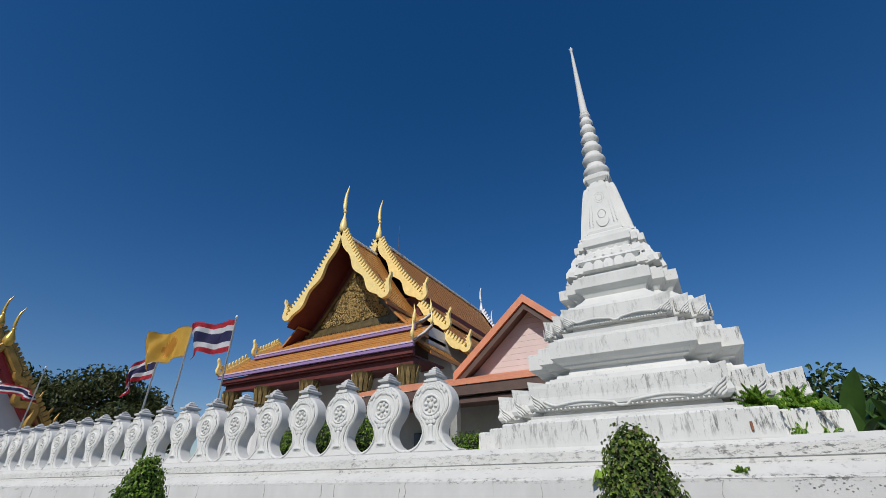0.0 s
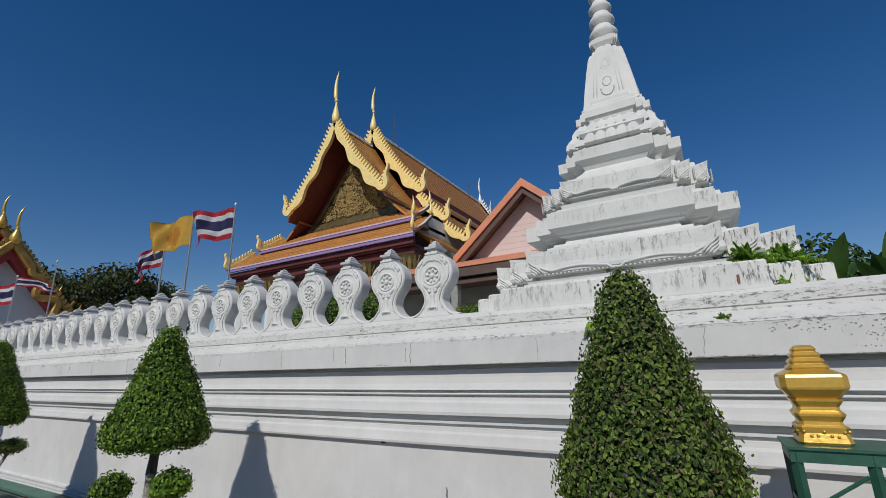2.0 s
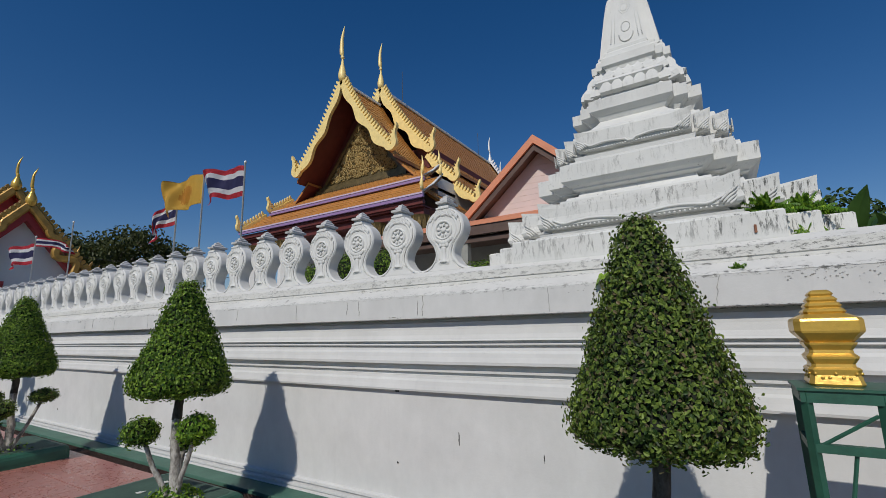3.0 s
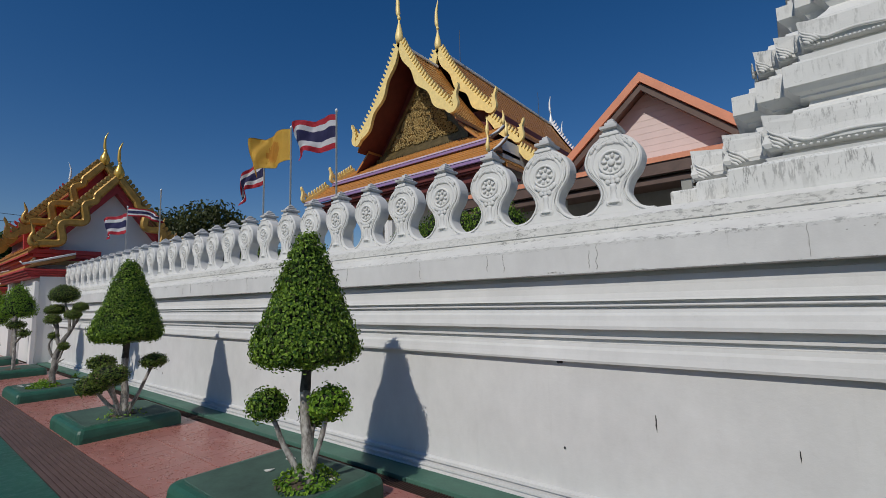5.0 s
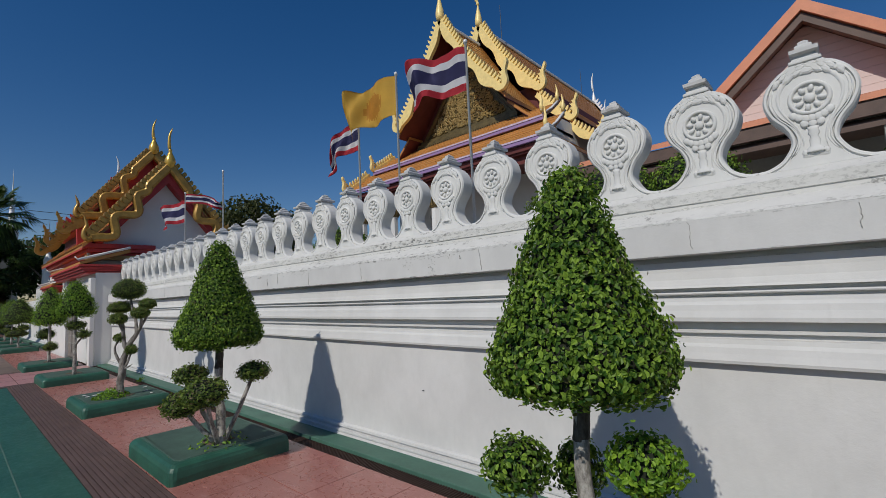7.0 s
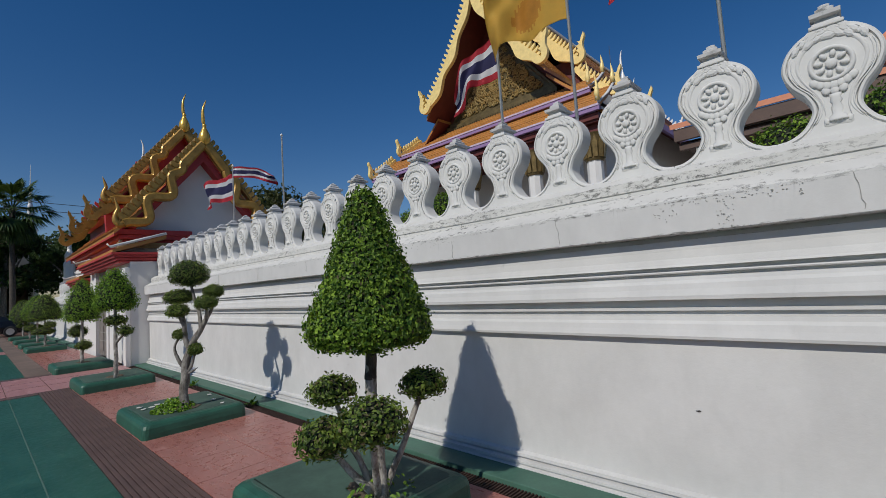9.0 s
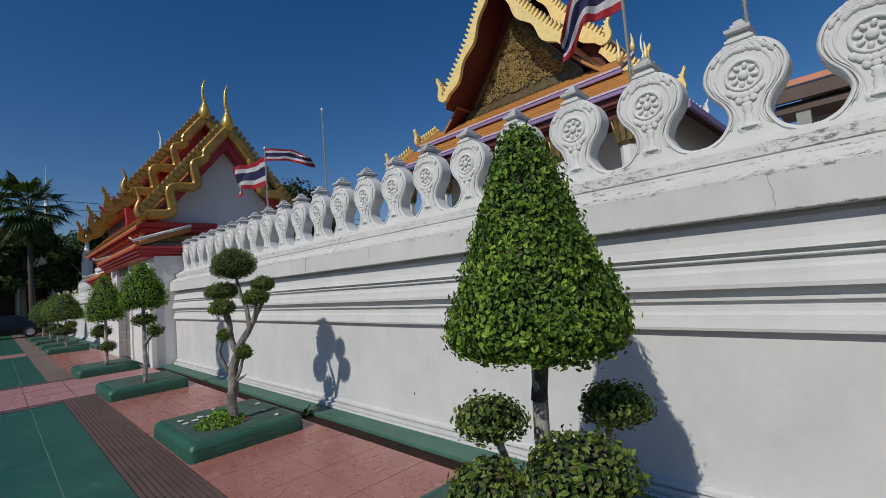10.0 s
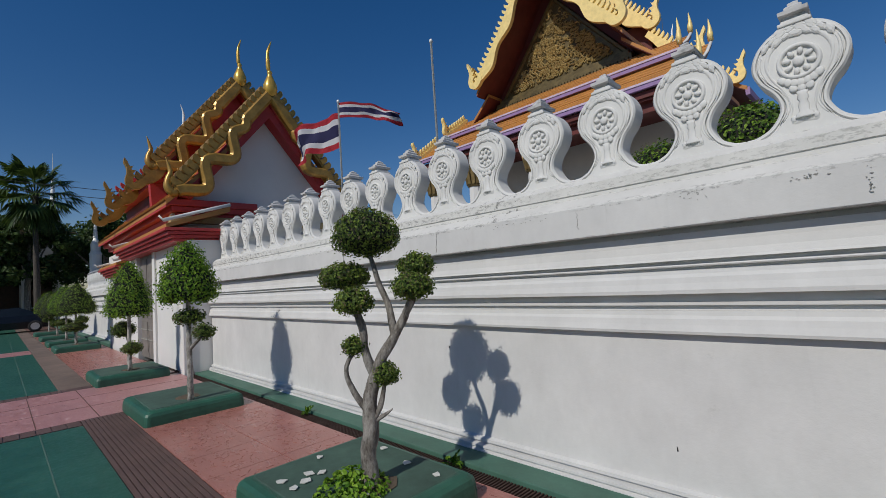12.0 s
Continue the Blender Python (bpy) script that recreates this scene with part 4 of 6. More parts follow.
def dome_tree(x, seed, h0, h1, r, balls, mat=LEAF):
    rng = np.random.default_rng(seed)
    root = empty("topiary_tree", pose(x, -1.5, 0), "domed topiary tree with smaller leafy balls on its stem", "topiary tree", "clipped trees along the wall")
    trunk(root, [(0, 0, 0.17), (0.01, 0, 0.7), (0, 0, h0 + 0.2)], [0.042, 0.034, 0.03], lime=1)
    H = h1 - h0
    clump("crown", root, (0, 0, 0), smooth_line([(0.02, h0 + 0.12 * H), (r * 0.8, h0), (r, h0 + 0.14 * H), (r * 0.90, h0 + 0.38 * H), (r * 0.62, h0 + 0.68 * H), (r * 0.28, h0 + 0.92 * H), (0.01, h1)], 3), 5200, 0.040, mat, rng, 0.035)
    for bx, by, bz, br, bh in balls:
        trunk(root, [(0, 0, bz - 0.22), (bx * 0.6, by * 0.6, bz - 0.1), (bx, by, bz)], [0.025, 0.02, 0.015], "limb")
        clump("ball", root, (bx, by, bz), ball_profile(br, bh, 0, 0.7), int(1100 * br / 0.2), 0.036, LEAFDRY, rng, 0.02)
    return root


dome_tree(-13.72, 21, 1.44, 2.20, 0.325, [(0.02, 0, 1.22, 0.18, 0.10), (0.27, 0.1, 1.03, 0.115, 0.10)], LEAFNEW)
dome_tree(-17.45, 22, 1.20, 2.22, 0.36, [(-0.22, -0.05, 0.92, 0.2, 0.16), (0.24, 0.0, 0.60, 0.16, 0.12)], LEAFNEW)
dome_tree(FAR[0] + 0.3, 23, 1.15, 2.1, 0.52, [(0.1, -0.05, 0.72, 0.34, 0.15), (0.45, 0.1, 0.95, 0.18, 0.14)])
dome_tree(FAR[1] + 0.3, 24, 1.2, 2.15, 0.5, [(-0.2, -0.05, 0.8, 0.26, 0.15)], LEAFNEW)
dome_tree(FAR[2] + 0.3, 25, 1.0, 2.0, 0.55, [(0.15, 0.0, 0.7, 0.24, 0.14)], LEAFDRY)
dome_tree(FAR[3] + 0.3, 26, 1.1, 2.1, 0.55, [(-0.15, 0.0, 0.75, 0.24, 0.14)])

# ---- gilded ornament on a green steel stand ----
stand = empty("steel_stand", pose(2.82, -1.08, 0), "green painted angle-steel stand with wire mesh sides", "stand")
SW, SD, SH = 0.25, 0.13, 1.333
for sx in (-1, 0, 1):
    for sy in (-1, 1):
        if sx == 0 and sy == 1:
            continue
        bm = bmesh.new()
        tube(bm, [(sx * SW * 0.92, sy * SD * 0.92, 0), (sx * SW, sy * SD, SH)], [0.022, 0.022], 4)
        part("leg", bm, GREENPAINT, stand)
part("top_frame", boxes((-SW - 0.02, -SD - 0.02, SH - 0.05, SW + 0.02, -SD + 0.02, SH), (-SW - 0.02, SD - 0.02, SH - 0.05, SW + 0.02, SD + 0.02, SH), (-SW - 0.02, -SD + 0.022, SH - 0.05, -SW + 0.02, SD - 0.022, SH), (SW - 0.02, -SD + 0.022, SH - 0.05, SW + 0.02, SD - 0.022, SH)), GREENPAINT, stand)
part("top_plate", boxes((-SW - 0.03, -SD - 0.03, SH, SW + 0.03, SD + 0.03, SH + 0.012)), GREENPAINT, stand)
for z in (1.08, 0.55, 0.06):
    k = 0.92 + 0.08 * z / SH
    part("rail", boxes((-SW * k, -SD * k - 0.018, z, SW * k, -SD * k + 0.018, z + 0.035), (-SW * k - 0.018, -SD * k + 0.02, z, -SW * k + 0.018, SD * k, z + 0.035)), GREENPAINT, stand)
for x0, z0, x1, z1 in ((-0.33, 1.10, -0.03, 1.24), (0.33, 1.10, 0.03, 1.24), (-0.30, 0.58, -0.16, 1.08), (0.30, 0.58, 0.16, 1.08), (-0.29, 0.1, 0.0, 0.55), (0.29, 0.1, 0.0, 0.55)):
    bm = bmesh.new()
    tube(bm, [(x0 * 0.69, -SD * 0.96, z0), (x1 * 0.69, -SD * 0.96, z1)], [0.008, 0.008], 5)
    part("brace", bm, GREENPAINT, stand)
bm = bmesh.new()
for i in range(15):
    for sgn in (-1, 1):
        z0 = 0.1 + i * 0.065
        tube(bm, [(-0.225, -0.09 if sgn > 0 else 0.09, z0), (-0.225, 0.09 if sgn > 0 else -0.09, z0 + 0.28)], [0.0025, 0.0025], 3)
        tube(bm, [(0.02, -0.105, z0), (0.22, -0.105, z0 + 0.26 * sgn + (0.26 if sgn < 0 else 0))], [0.0025, 0.0025], 3)
tagged(part("wire_mesh", bm, WIREMAT, stand), kind="stuff")
urn = empty("gilded_finial", pose(2.695, -1.06, SH + 0.012), "gilded square moulded finial ornament on the green stand", "ornament")


def square_stack(rows, sx=1.0):
    bm = bmesh.new()
    rings = []
    for w, z in rows:
        c = w * 0.82
        rings.append([(0.86 * sx * px, 0.86 * py, z * 0.94) for px, py in ((-c, -w), (c, -w), (w, -c), (w, c), (c, w), (-c, w), (-w, c), (-w, -c))])
    return loft(bm, rings)


part("foot", square_stack([(0.105, 0.0), (0.112, 0.01), (0.10, 0.05), (0.108, 0.075), (0.098, 0.085)]), GOLD, urn)
part("moulding", square_stack([(0.090, 0.083), (0.088, 0.10), (0.104, 0.125), (0.106, 0.135), (0.09, 0.15), (0.088, 0.165), (0.105, 0.19), (0.108, 0.20)]), GOLD, urn)
part("belly", square_stack([(0.095, 0.198), (0.138, 0.245), (0.142, 0.255), (0.142, 0.300), (0.136, 0.312), (0.088, 0.335)]), GOLD, urn)
for k, (w, z) in enumerate(((0.082, 0.333), (0.070, 0.362), (0.058, 0.39), (0.046, 0.418))):
    part("step", square_stack([(w, z), (w + 0.008, z + 0.012), (w, z + 0.022), (w - 0.012, z + 0.032)]), GOLD, urn)
bm = bmesh.new()
for s4 in range(4):
    for i in range(7):
        t = -1 + 2 * i / 6
        p = Matrix.Rotation(s4 * math.pi / 2, 4, "Z") @ Vector((t * 0.070, -0.089, 0.042 + 0.012 * math.cos(t * 6)))
        bmesh.ops.create_icosphere(bm, subdivisions=1, radius=0.008, matrix=Matrix.Translation(p))
part("scrollwork", bm, GOLD, urn, smooth=True)


# ---- gilded bargeboards ----
def place(origin, axis_u, axis_n):
    """Maps local x to axis_u, y to axis_n and z to up."""
    u, n = Vector(axis_u), Vector(axis_n)
    m = Matrix((u, n, (0, 0, 1))).transposed().to_4x4()
    m.translation = Vector(origin)
    return m


def barge(root, m, apex, end, width, depth, teeth, tooth, mat, waves=3, sag=0.05, hook=0.0, name="bargeboard"):
    """A serpentine gable board from apex (u, z) to end, with fins on its back and a flame hook at its foot."""
    (u0, z0), (u1, z1) = apex, end
    L = math.hypot(u1 - u0, z1 - z0)
    du, dz = (u1 - u0) / L, (z1 - z0) / L
    nu, nz = -dz, du                                # outward and up
    if nz < 0:
        nu, nz = -nu, -nz

    def mid(s):
        o = -sag * L * math.sin(math.pi * s)
        return u0 + du * L * s + nu * o, z0 + dz * L * s + nz * o
    N = 30
    up, lo = [], []
    for i in range(N + 1):
        s = i / N
        u, z = mid(s)
        wv = 0.5 - 0.5 * math.cos(2 * math.pi * waves * s)
        w = width * (0.45 + 1.0 * wv * (0.35 + 0.65 * s))
        up.append((u + nu * width * 0.35, z + nz * width * 0.35))
        lo.append((u - nu * w * 0.65, z - nz * w * 0.65))
    bm = bmesh.new()
    for i in range(N):
        quad = [up[i], up[i + 1], lo[i + 1], lo[i]]
        a = [bm.verts.new(m @ Vector((x, 0, zz))) for x, zz in quad]
        b = [bm.verts.new(m @ Vector((x, depth, zz))) for x, zz in quad]
        for f in ((a[0], a[1], a[2], a[3]), (b[3], b[2], b[1], b[0]), (a[0], b[0], b[1], a[1]), (a[2], b[2], b[3], a[3])):
            bm.faces.new(f)
    bmesh.ops.remove_doubles(bm, verts=bm.verts, dist=0.0005)
    board = part(name, bm, mat, root, "gilded serpentine bargeboard")
    for i in range(teeth):
        s = (i + 0.7) / (teeth + 0.6)
        u, z = mid(s)
        bu, bz = u + nu * width * 0.33, z + nz * width * 0.33
        bm = bmesh.new()
        hw = L / teeth * 0.30
        pts = []
        for a, h in ((-1, 0), (1, 0), (1.05, 0.45), (0.5, 0.8), (-0.7, 1.0), (-0.75, 0.5)):
            pts.append((bu + du * hw * a + nu * tooth * h, bz + dz * hw * a + nz * tooth * h))
        plate(bm, pts, depth * 0.2, depth * 0.8, m)
        part("fin", bm, mat, board)
    if hook:
        sg = 1 if u1 > u0 else -1
        flame = smooth_line([(-0.62, 0.42), (-0.40, 0.0), (-0.08, -0.26), (0.30, -0.26), (0.60, -0.02), (0.68, 0.36), (0.58, 0.78), (0.60, 1.15), (0.74, 1.50), (0.70, 1.78)], 3)
        flame += smooth_line([(0.54, 1.52), (0.40, 1.22), (0.22, 1.30)], 2) + smooth_line([(0.34, 1.02), (0.16, 0.98), (0.04, 1.06)], 2) + smooth_line([(0.26, 0.72), (0.08, 0.66), (-0.04, 0.74)], 2) + smooth_line([(0.26, 0.44), (0.24, 0.16), (0.02, 0.14), (-0.20, 0.40), (-0.40, 0.62)], 2)
        bm = bmesh.new()
        plate(bm, [(u1 + sg * hook * x, z1 + hook * z) for x, z in flame], -depth * 0.1, depth * 0.9, m)
        part("flame_hook", bm, mat, board, "gilded flame with leafy barbs")
    return board


def chofa(root, m, h, mat, lean=0.06):
    """Bulb and slender horn on a gable's peak."""
    bm = bmesh.new()
    pr = [(0.050, -0.02), (0.064, 0.04), (0.068, 0.09), (0.058, 0.16), (0.038, 0.25), (0.022, 0.32), (0.012, 0.40)]
    rings = [[tuple(m @ Vector((r * h * math.cos(a), r * h * math.sin(a), z * h))) for a in [2 * math.pi * i / 14 for i in range(14)]] for r, z in pr]
    loft(bm, rings)
    bulb = part("finial_bulb", bm, mat, root, "gilded bulb finial", smooth=True)
    path = smooth_line([(*(m @ Vector((x * h, 0, z * h)))[:], r * h) for x, z, r in ((0, 0.38, 0.012), (0.0, 0.415, 0.034), (-0.005, 0.45, 0.020), (-0.018, 0.50, 0.036), (-0.024, 0.62, 0.034), (-0.018, 0.78, 0.026), (lean * 0.3, 0.90, 0.017), (lean, 1.0, 0.003))], 4)
    bm = bmesh.new()
    tube(bm, [p[:3] for p in path], [p[3] for p in path], 8)
    part("horn", bm, mat, bulb, smooth=True)


def roof_slab(root, m, pts, y0, y1, thick, mat, under, name="roof_slope", rows=0):
    """A concave roof slope following (u, z) points, run from y0 to y1, with its own soffit and raised tile courses."""
    bm = bmesh.new()
    loft(bm, [[m @ Vector((u, y, z)) for u, z in pts] + [m @ Vector((u, y, z - thick)) for u, z in pts[::-1]] for y in (y0, y1)])
    s = part(name, bm, mat, root)
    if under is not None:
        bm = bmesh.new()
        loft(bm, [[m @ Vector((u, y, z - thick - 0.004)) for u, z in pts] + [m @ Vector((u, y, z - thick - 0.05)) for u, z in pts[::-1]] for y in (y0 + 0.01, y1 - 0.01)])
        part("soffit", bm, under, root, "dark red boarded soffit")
    if rows:
        for k in range(rows):
            bm = bmesh.new()
            t = (k + 0.5) / rows * (len(pts) - 1)
            i = min(int(t), len(pts) - 2)
            f = t - i
            u, z = pts[i][0] * (1 - f) + pts[i + 1][0] * f, pts[i][1] * (1 - f) + pts[i + 1][1] * f
            du, dz = pts[i + 1][0] - pts[i][0], pts[i + 1][1] - pts[i][1]
            ln = math.hypot(du, dz)
            du, dz = du / ln, dz / ln
            nu, nz = (-dz, du) if du > 0 else (dz, -du)
            q = [(u, z), (u + du * 0.16, z + dz * 0.16), (u + du * 0.16 + nu * 0.022, z + dz * 0.16 + nz * 0.022)]
            loft(bm, [[m @ Vector((a, y, c)) for a, c in q] for y in (y0 + 0.02, y1 - 0.02)])
            part("tile_course", bm, mat, s)
    return s


def sloped(u0, z0, u1, z1, sag=0.04, n=6):
    L = math.hypot(u1 - u0, z1 - z0)
    return [(u0 + (u1 - u0) * i / n, z0 + (z1 - z0) * i / n - sag * L * math.sin(math.pi * i / n)) for i in range(n + 1)]


# ---- ordination hall ----
HX = -21.0
hall = empty("ordination_hall", Matrix(), "temple hall with orange tiled tiered roof and gilded gables", "temple hall")
MA = place((HX, 0, 0), (1, 0, 0), (0, 1, 0))
for sg in (1, -1):
    roof_slab(hall, MA, sloped(0, 20.9, sg * 5.0, 13.9), 19.7, 24.5, 0.22, ORANGE, SOFFIT, rows=22)
    roof_slab(hall, MA, sloped(0, 22.5, sg * 5.2, 15.2), 24.4, 46.0, 0.22, ORANGE, SOFFIT, rows=22)
    roof_slab(hall, MA, sloped(sg * 4.7, 15.2, sg * 7.4, 12.5, 0.02), 24.4, 46.0, 0.2, ORANGE, SOFFIT, rows=9)
    roof_slab(hall, MA, sloped(sg * 7.0, 12.3, sg * 9.3, 10.5, 0.02), 24.4, 46.0, 0.2, ORANGE, SOFFIT, rows=7)
    roof_slab(hall, MA, sloped(sg * 4.6, 13.9, sg * 7.2, 11.6, 0.02), 20.5, 24.3, 0.2, ORANGE, SOFFIT, rows=8)
    roof_slab(hall, MA, sloped(sg * 6.9, 11.3, sg * 8.9, 9.7, 0.02), 19.5, 24.3, 0.2, ORANGE, SOFFIT, rows=6)
    barge(hall, MA @ Matrix.Translation((0, 19.42, 0)), (0, 21.0), (sg * 4.75, 14.35), 0.66, 0.26, 24, 0.44, PALEGOLD, 3, 0.045, 0.95)
    barge(hall, MA @ Matrix.Translation((0, 24.12, 0)), (0, 22.6), (sg * 4.9, 15.8), 0.74, 0.26, 24, 0.44, PALEGOLD, 3, 0.045, 0.95)
    barge(hall, MA @ Matrix.Translation((0, 24.16, 0)), (sg * 4.7, 15.3), (sg * 7.1, 12.95), 0.55, 0.24, 10, 0.40, PALEGOLD, 1, 0.02, 0.85)
    barge(hall, MA @ Matrix.Translation((0, 24.20, 0)), (sg * 7.0, 12.4), (sg * 8.8, 11.0), 0.5, 0.24, 7, 0.38, PALEGOLD, 1, 0.02, 0.8)
    part("eave_fascia", boxes((HX + sg * 9.3 - 0.1, 24.4, 10.05, HX + sg * 9.3 + 0.1, 46.0, 10.45)), PURPLE, hall, "purple fascia")
    part("valance", boxes((HX + sg * 4.75 - 0.12, 24.5, 14.4, HX + sg * 4.75 + 0.12, 46, 15.0)), SOFFIT, hall)
chofa(hall, MA @ Matrix.Translation((0, 19.55, 21.1)), 4.7, PALEGOLD, 0.03)
chofa(hall, MA @ Matrix.Translation((0, 24.25, 22.7)), 4.4, PALEGOLD, 0.03)
chofa(hall, MA @ Matrix.Translation((0, 46.2, 22.7)), 3.6, STEEL, 0.03)
chofa(hall, MA @ Matrix.Translation((0, 49.5, 20.9)), 3.2, STEEL, 0.03)
part("ridge_cap", boxes((HX - 0.16, 24.4, 22.44, HX + 0.16, 46.2, 22.72), bevel=0.05), PLASTER, hall, "white ridge cap")
part("ridge_cap", boxes((HX - 0.16, 19.9, 20.84, HX + 0.16, 24.1, 21.08), bevel=0.05), PLASTER, hall)
for sg in (1, -1):
    bm = bmesh.new()
    lst = sloped(0, 22.3, sg * 5.2, 15.0)
    loft(bm, [[MA @ Vector((u, y, z + 0.5)) for u, z in lst] + [MA @ Vector((u, y, z)) for u, z in lst[::-1]] for y in (46.0, 46.3)])
    part("rear_gable_edge", bm, PURPLE, hall)
    barge(hall, MA @ Matrix.Translation((0, 46.0, 0)), (0, 22.9), (sg * 5.0, 15.6), 0.5, 0.26, 20, 0.4, FLAGWHITE, 3, 0.045, 0.8, "rear_bargeboard")
# pediment with its relief of scrolls
bm = bmesh.new()
plate(bm, [(-4.35, 13.6), (4.35, 13.6), (0, 19.0)], 22.0, 22.3, MA)
part("pediment", bm, GOLDDARK, hall, "dark pediment covered in gilded scroll relief")
bm = bmesh.new()
rngp = random.Random(3)
for k in range(430):
    z = 13.9 + 4.4 * (1 - math.sqrt(rngp.random()))
    w = 3.5 * (1 - (z - 13.9) / 4.8)
    u = rngp.uniform(-w, w)
    r = rngp.uniform(0.10, 0.24)
    a0 = rngp.uniform(0, 6.28)
    pts = [(HX + u + r * (1 - t * 0.7) * math.cos(a0 + 5 * t), 21.95 - 0.03 * math.sin(3 * t), z + r * (1 - t * 0.7) * math.sin(a0 + 5 * t)) for t in [i / 6 for i in range(7)]]
    tube(bm, pts, [0.028, 0.042, 0.05, 0.05, 0.055, 0.06, 0.05], 4)
tagged(part("scroll_relief", bm, plain("old_gilding", (0.46, 0.35, 0.15), 0.4, 0.5, 0.35, 2, 10, 0.4), hall, "old gilded scrolls"), kind="stuff")
for sg in (1, -1):
    bm = bmesh.new()
    tube(bm, [(HX + sg * 4.25, 21.95, 13.7), (HX, 21.95, 18.95)], [0.14, 0.14], 6)
    part("pediment_frame", bm, GOLDDARK, hall)
    bm = bmesh.new()                                # boarded reveal between pediment and gable edge
    plate(bm, [(0, 20.6), (sg * 5.0, 13.6), (sg * 4.2, 13.6), (0, 18.9)], 22.0, 22.2, MA)
    part("gable_lining", bm, SOFFIT, hall)
part("pediment_sill", boxes((HX - 4.7, 21.5, 13.1, HX + 4.7, 22.3, 13.35), (HX - 4.5, 21.65, 13.35, HX + 4.5, 22.3, 13.62)), GOLDDARK, hall, "gilded carved sill")
bm = bmesh.new()
for k in range(46):
    box(bm, HX - 4.75 + k * 0.208, 21.42, 12.85, HX - 4.75 + k * 0.208 + 0.13, 21.6, 13.1)
tagged(part("sill_leaves", bm, GOLDDARK, hall), kind="stuff")
# front skirt roofs, their purple edges and gilded ends
for (hw, ya, za, yb, zb, nm) in ((7.7, 21.5, 13.0, 19.35, 11.55, "upper"), (8.9, 19.7, 11.42, 17.45, 9.75, "lower")):
    bm = bmesh.new()
    loft(bm, [[(x, ya, za), (x, (ya + yb) / 2, (za + zb) / 2 - 0.08), (x, yb, zb), (x, yb, zb - 0.16), (x, (ya + yb) / 2, (za + zb) / 2 - 0.24), (x, ya, za - 0.16)] for x in (HX - hw, HX + hw)])
    part("skirt_roof", bm, ORANGE, hall, "orange tiled skirt roof")
    for k in range(7):
        bm = bmesh.new()
        t = (k + 0.5) / 7
        y, z = ya + (yb - ya) * t, za + (zb - za) * t - 0.08 * math.sin(math.pi * t)
        box(bm, HX - hw, y - 0.06, z - 0.02, HX + hw, y + 0.06, z + 0.018)
        part("tile_course", bm, ORANGE, hall)
    part("purple_edge", boxes((HX - hw - 0.05, yb - 0.08, zb - 0.28, HX + hw + 0.05, yb + 0.10, zb - 0.08)), PURPLE, hall, "purple eaves board")
    part("pale_edge", boxes((HX - hw - 0.05, yb - 0.12, zb - 0.08, HX + hw + 0.05, yb + 0.06, zb + 0.02)), plain("lilac_paint", (0.55, 0.45, 0.58), 0.6), hall, "lilac edge tiles")
    if nm == "lower":
        part("eave_beam", boxes((HX - hw + 0.1, yb + 0.14, zb - 0.62, HX + hw - 0.1, yb + 0.4, zb - 0.32)), SOFFIT, hall)
    mr = HX + hw + 0.03
    bm = bmesh.new()
    tube(bm, [(mr, ya, za + 0.12), (mr, (ya + yb) / 2, (za + zb) / 2 + 0.02), (mr, yb, zb + 0.08), (mr, yb - 0.25, zb + 0.28)], [0.07, 0.07, 0.07, 0.03], 8)
    part("hip_roll", bm, PLASTER, hall, "white hip roll", smooth=True)
    for (hy_, hz_, hh) in ((yb - 0.1, zb + 0.15, 1.25), (ya - 0.2, za, 1.0)):
        bm = bmesh.new()
        tube(bm, [(mr, hy_, hz_), (mr, hy_ - 0.06, hz_ + 0.3 * hh), (mr, hy_ + 0.02, hz_ + 0.6 * hh), (mr, hy_ - 0.10, hz_ + hh)], [0.12, 0.13, 0.08, 0.01], 6)
        part("flame_finial", bm, PALEGOLD, hall, smooth=True)
    for sg in (-1,):
        mm = place((HX + sg * (hw + 0.02), 0, 0), (0, 1, 0), (-sg, 0, 0))
        barge(hall, mm, (ya, za + 0.15), (yb, zb + 0.15), 0.32, 0.24, 8, 0.38, PALEGOLD, 1, 0.02, 0.62)
part("porch_soffit", boxes((HX - 8.7, 17.7, 9.02, HX + 8.7, 21.5, 9.12)), SOFFIT, hall)
part("porch_beam", boxes((HX - 8.6, 18.0, 8.55, HX + 8.6, 18.6, 9.0)), SOFFIT, hall, "dark red beam")
part("hall_wall", boxes((HX - 7.2, 21.9, 0, HX + 7.2, 45.6, 12.4)), PLASTER, hall, "white plaster wall")
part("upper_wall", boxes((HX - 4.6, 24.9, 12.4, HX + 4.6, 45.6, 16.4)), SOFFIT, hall)
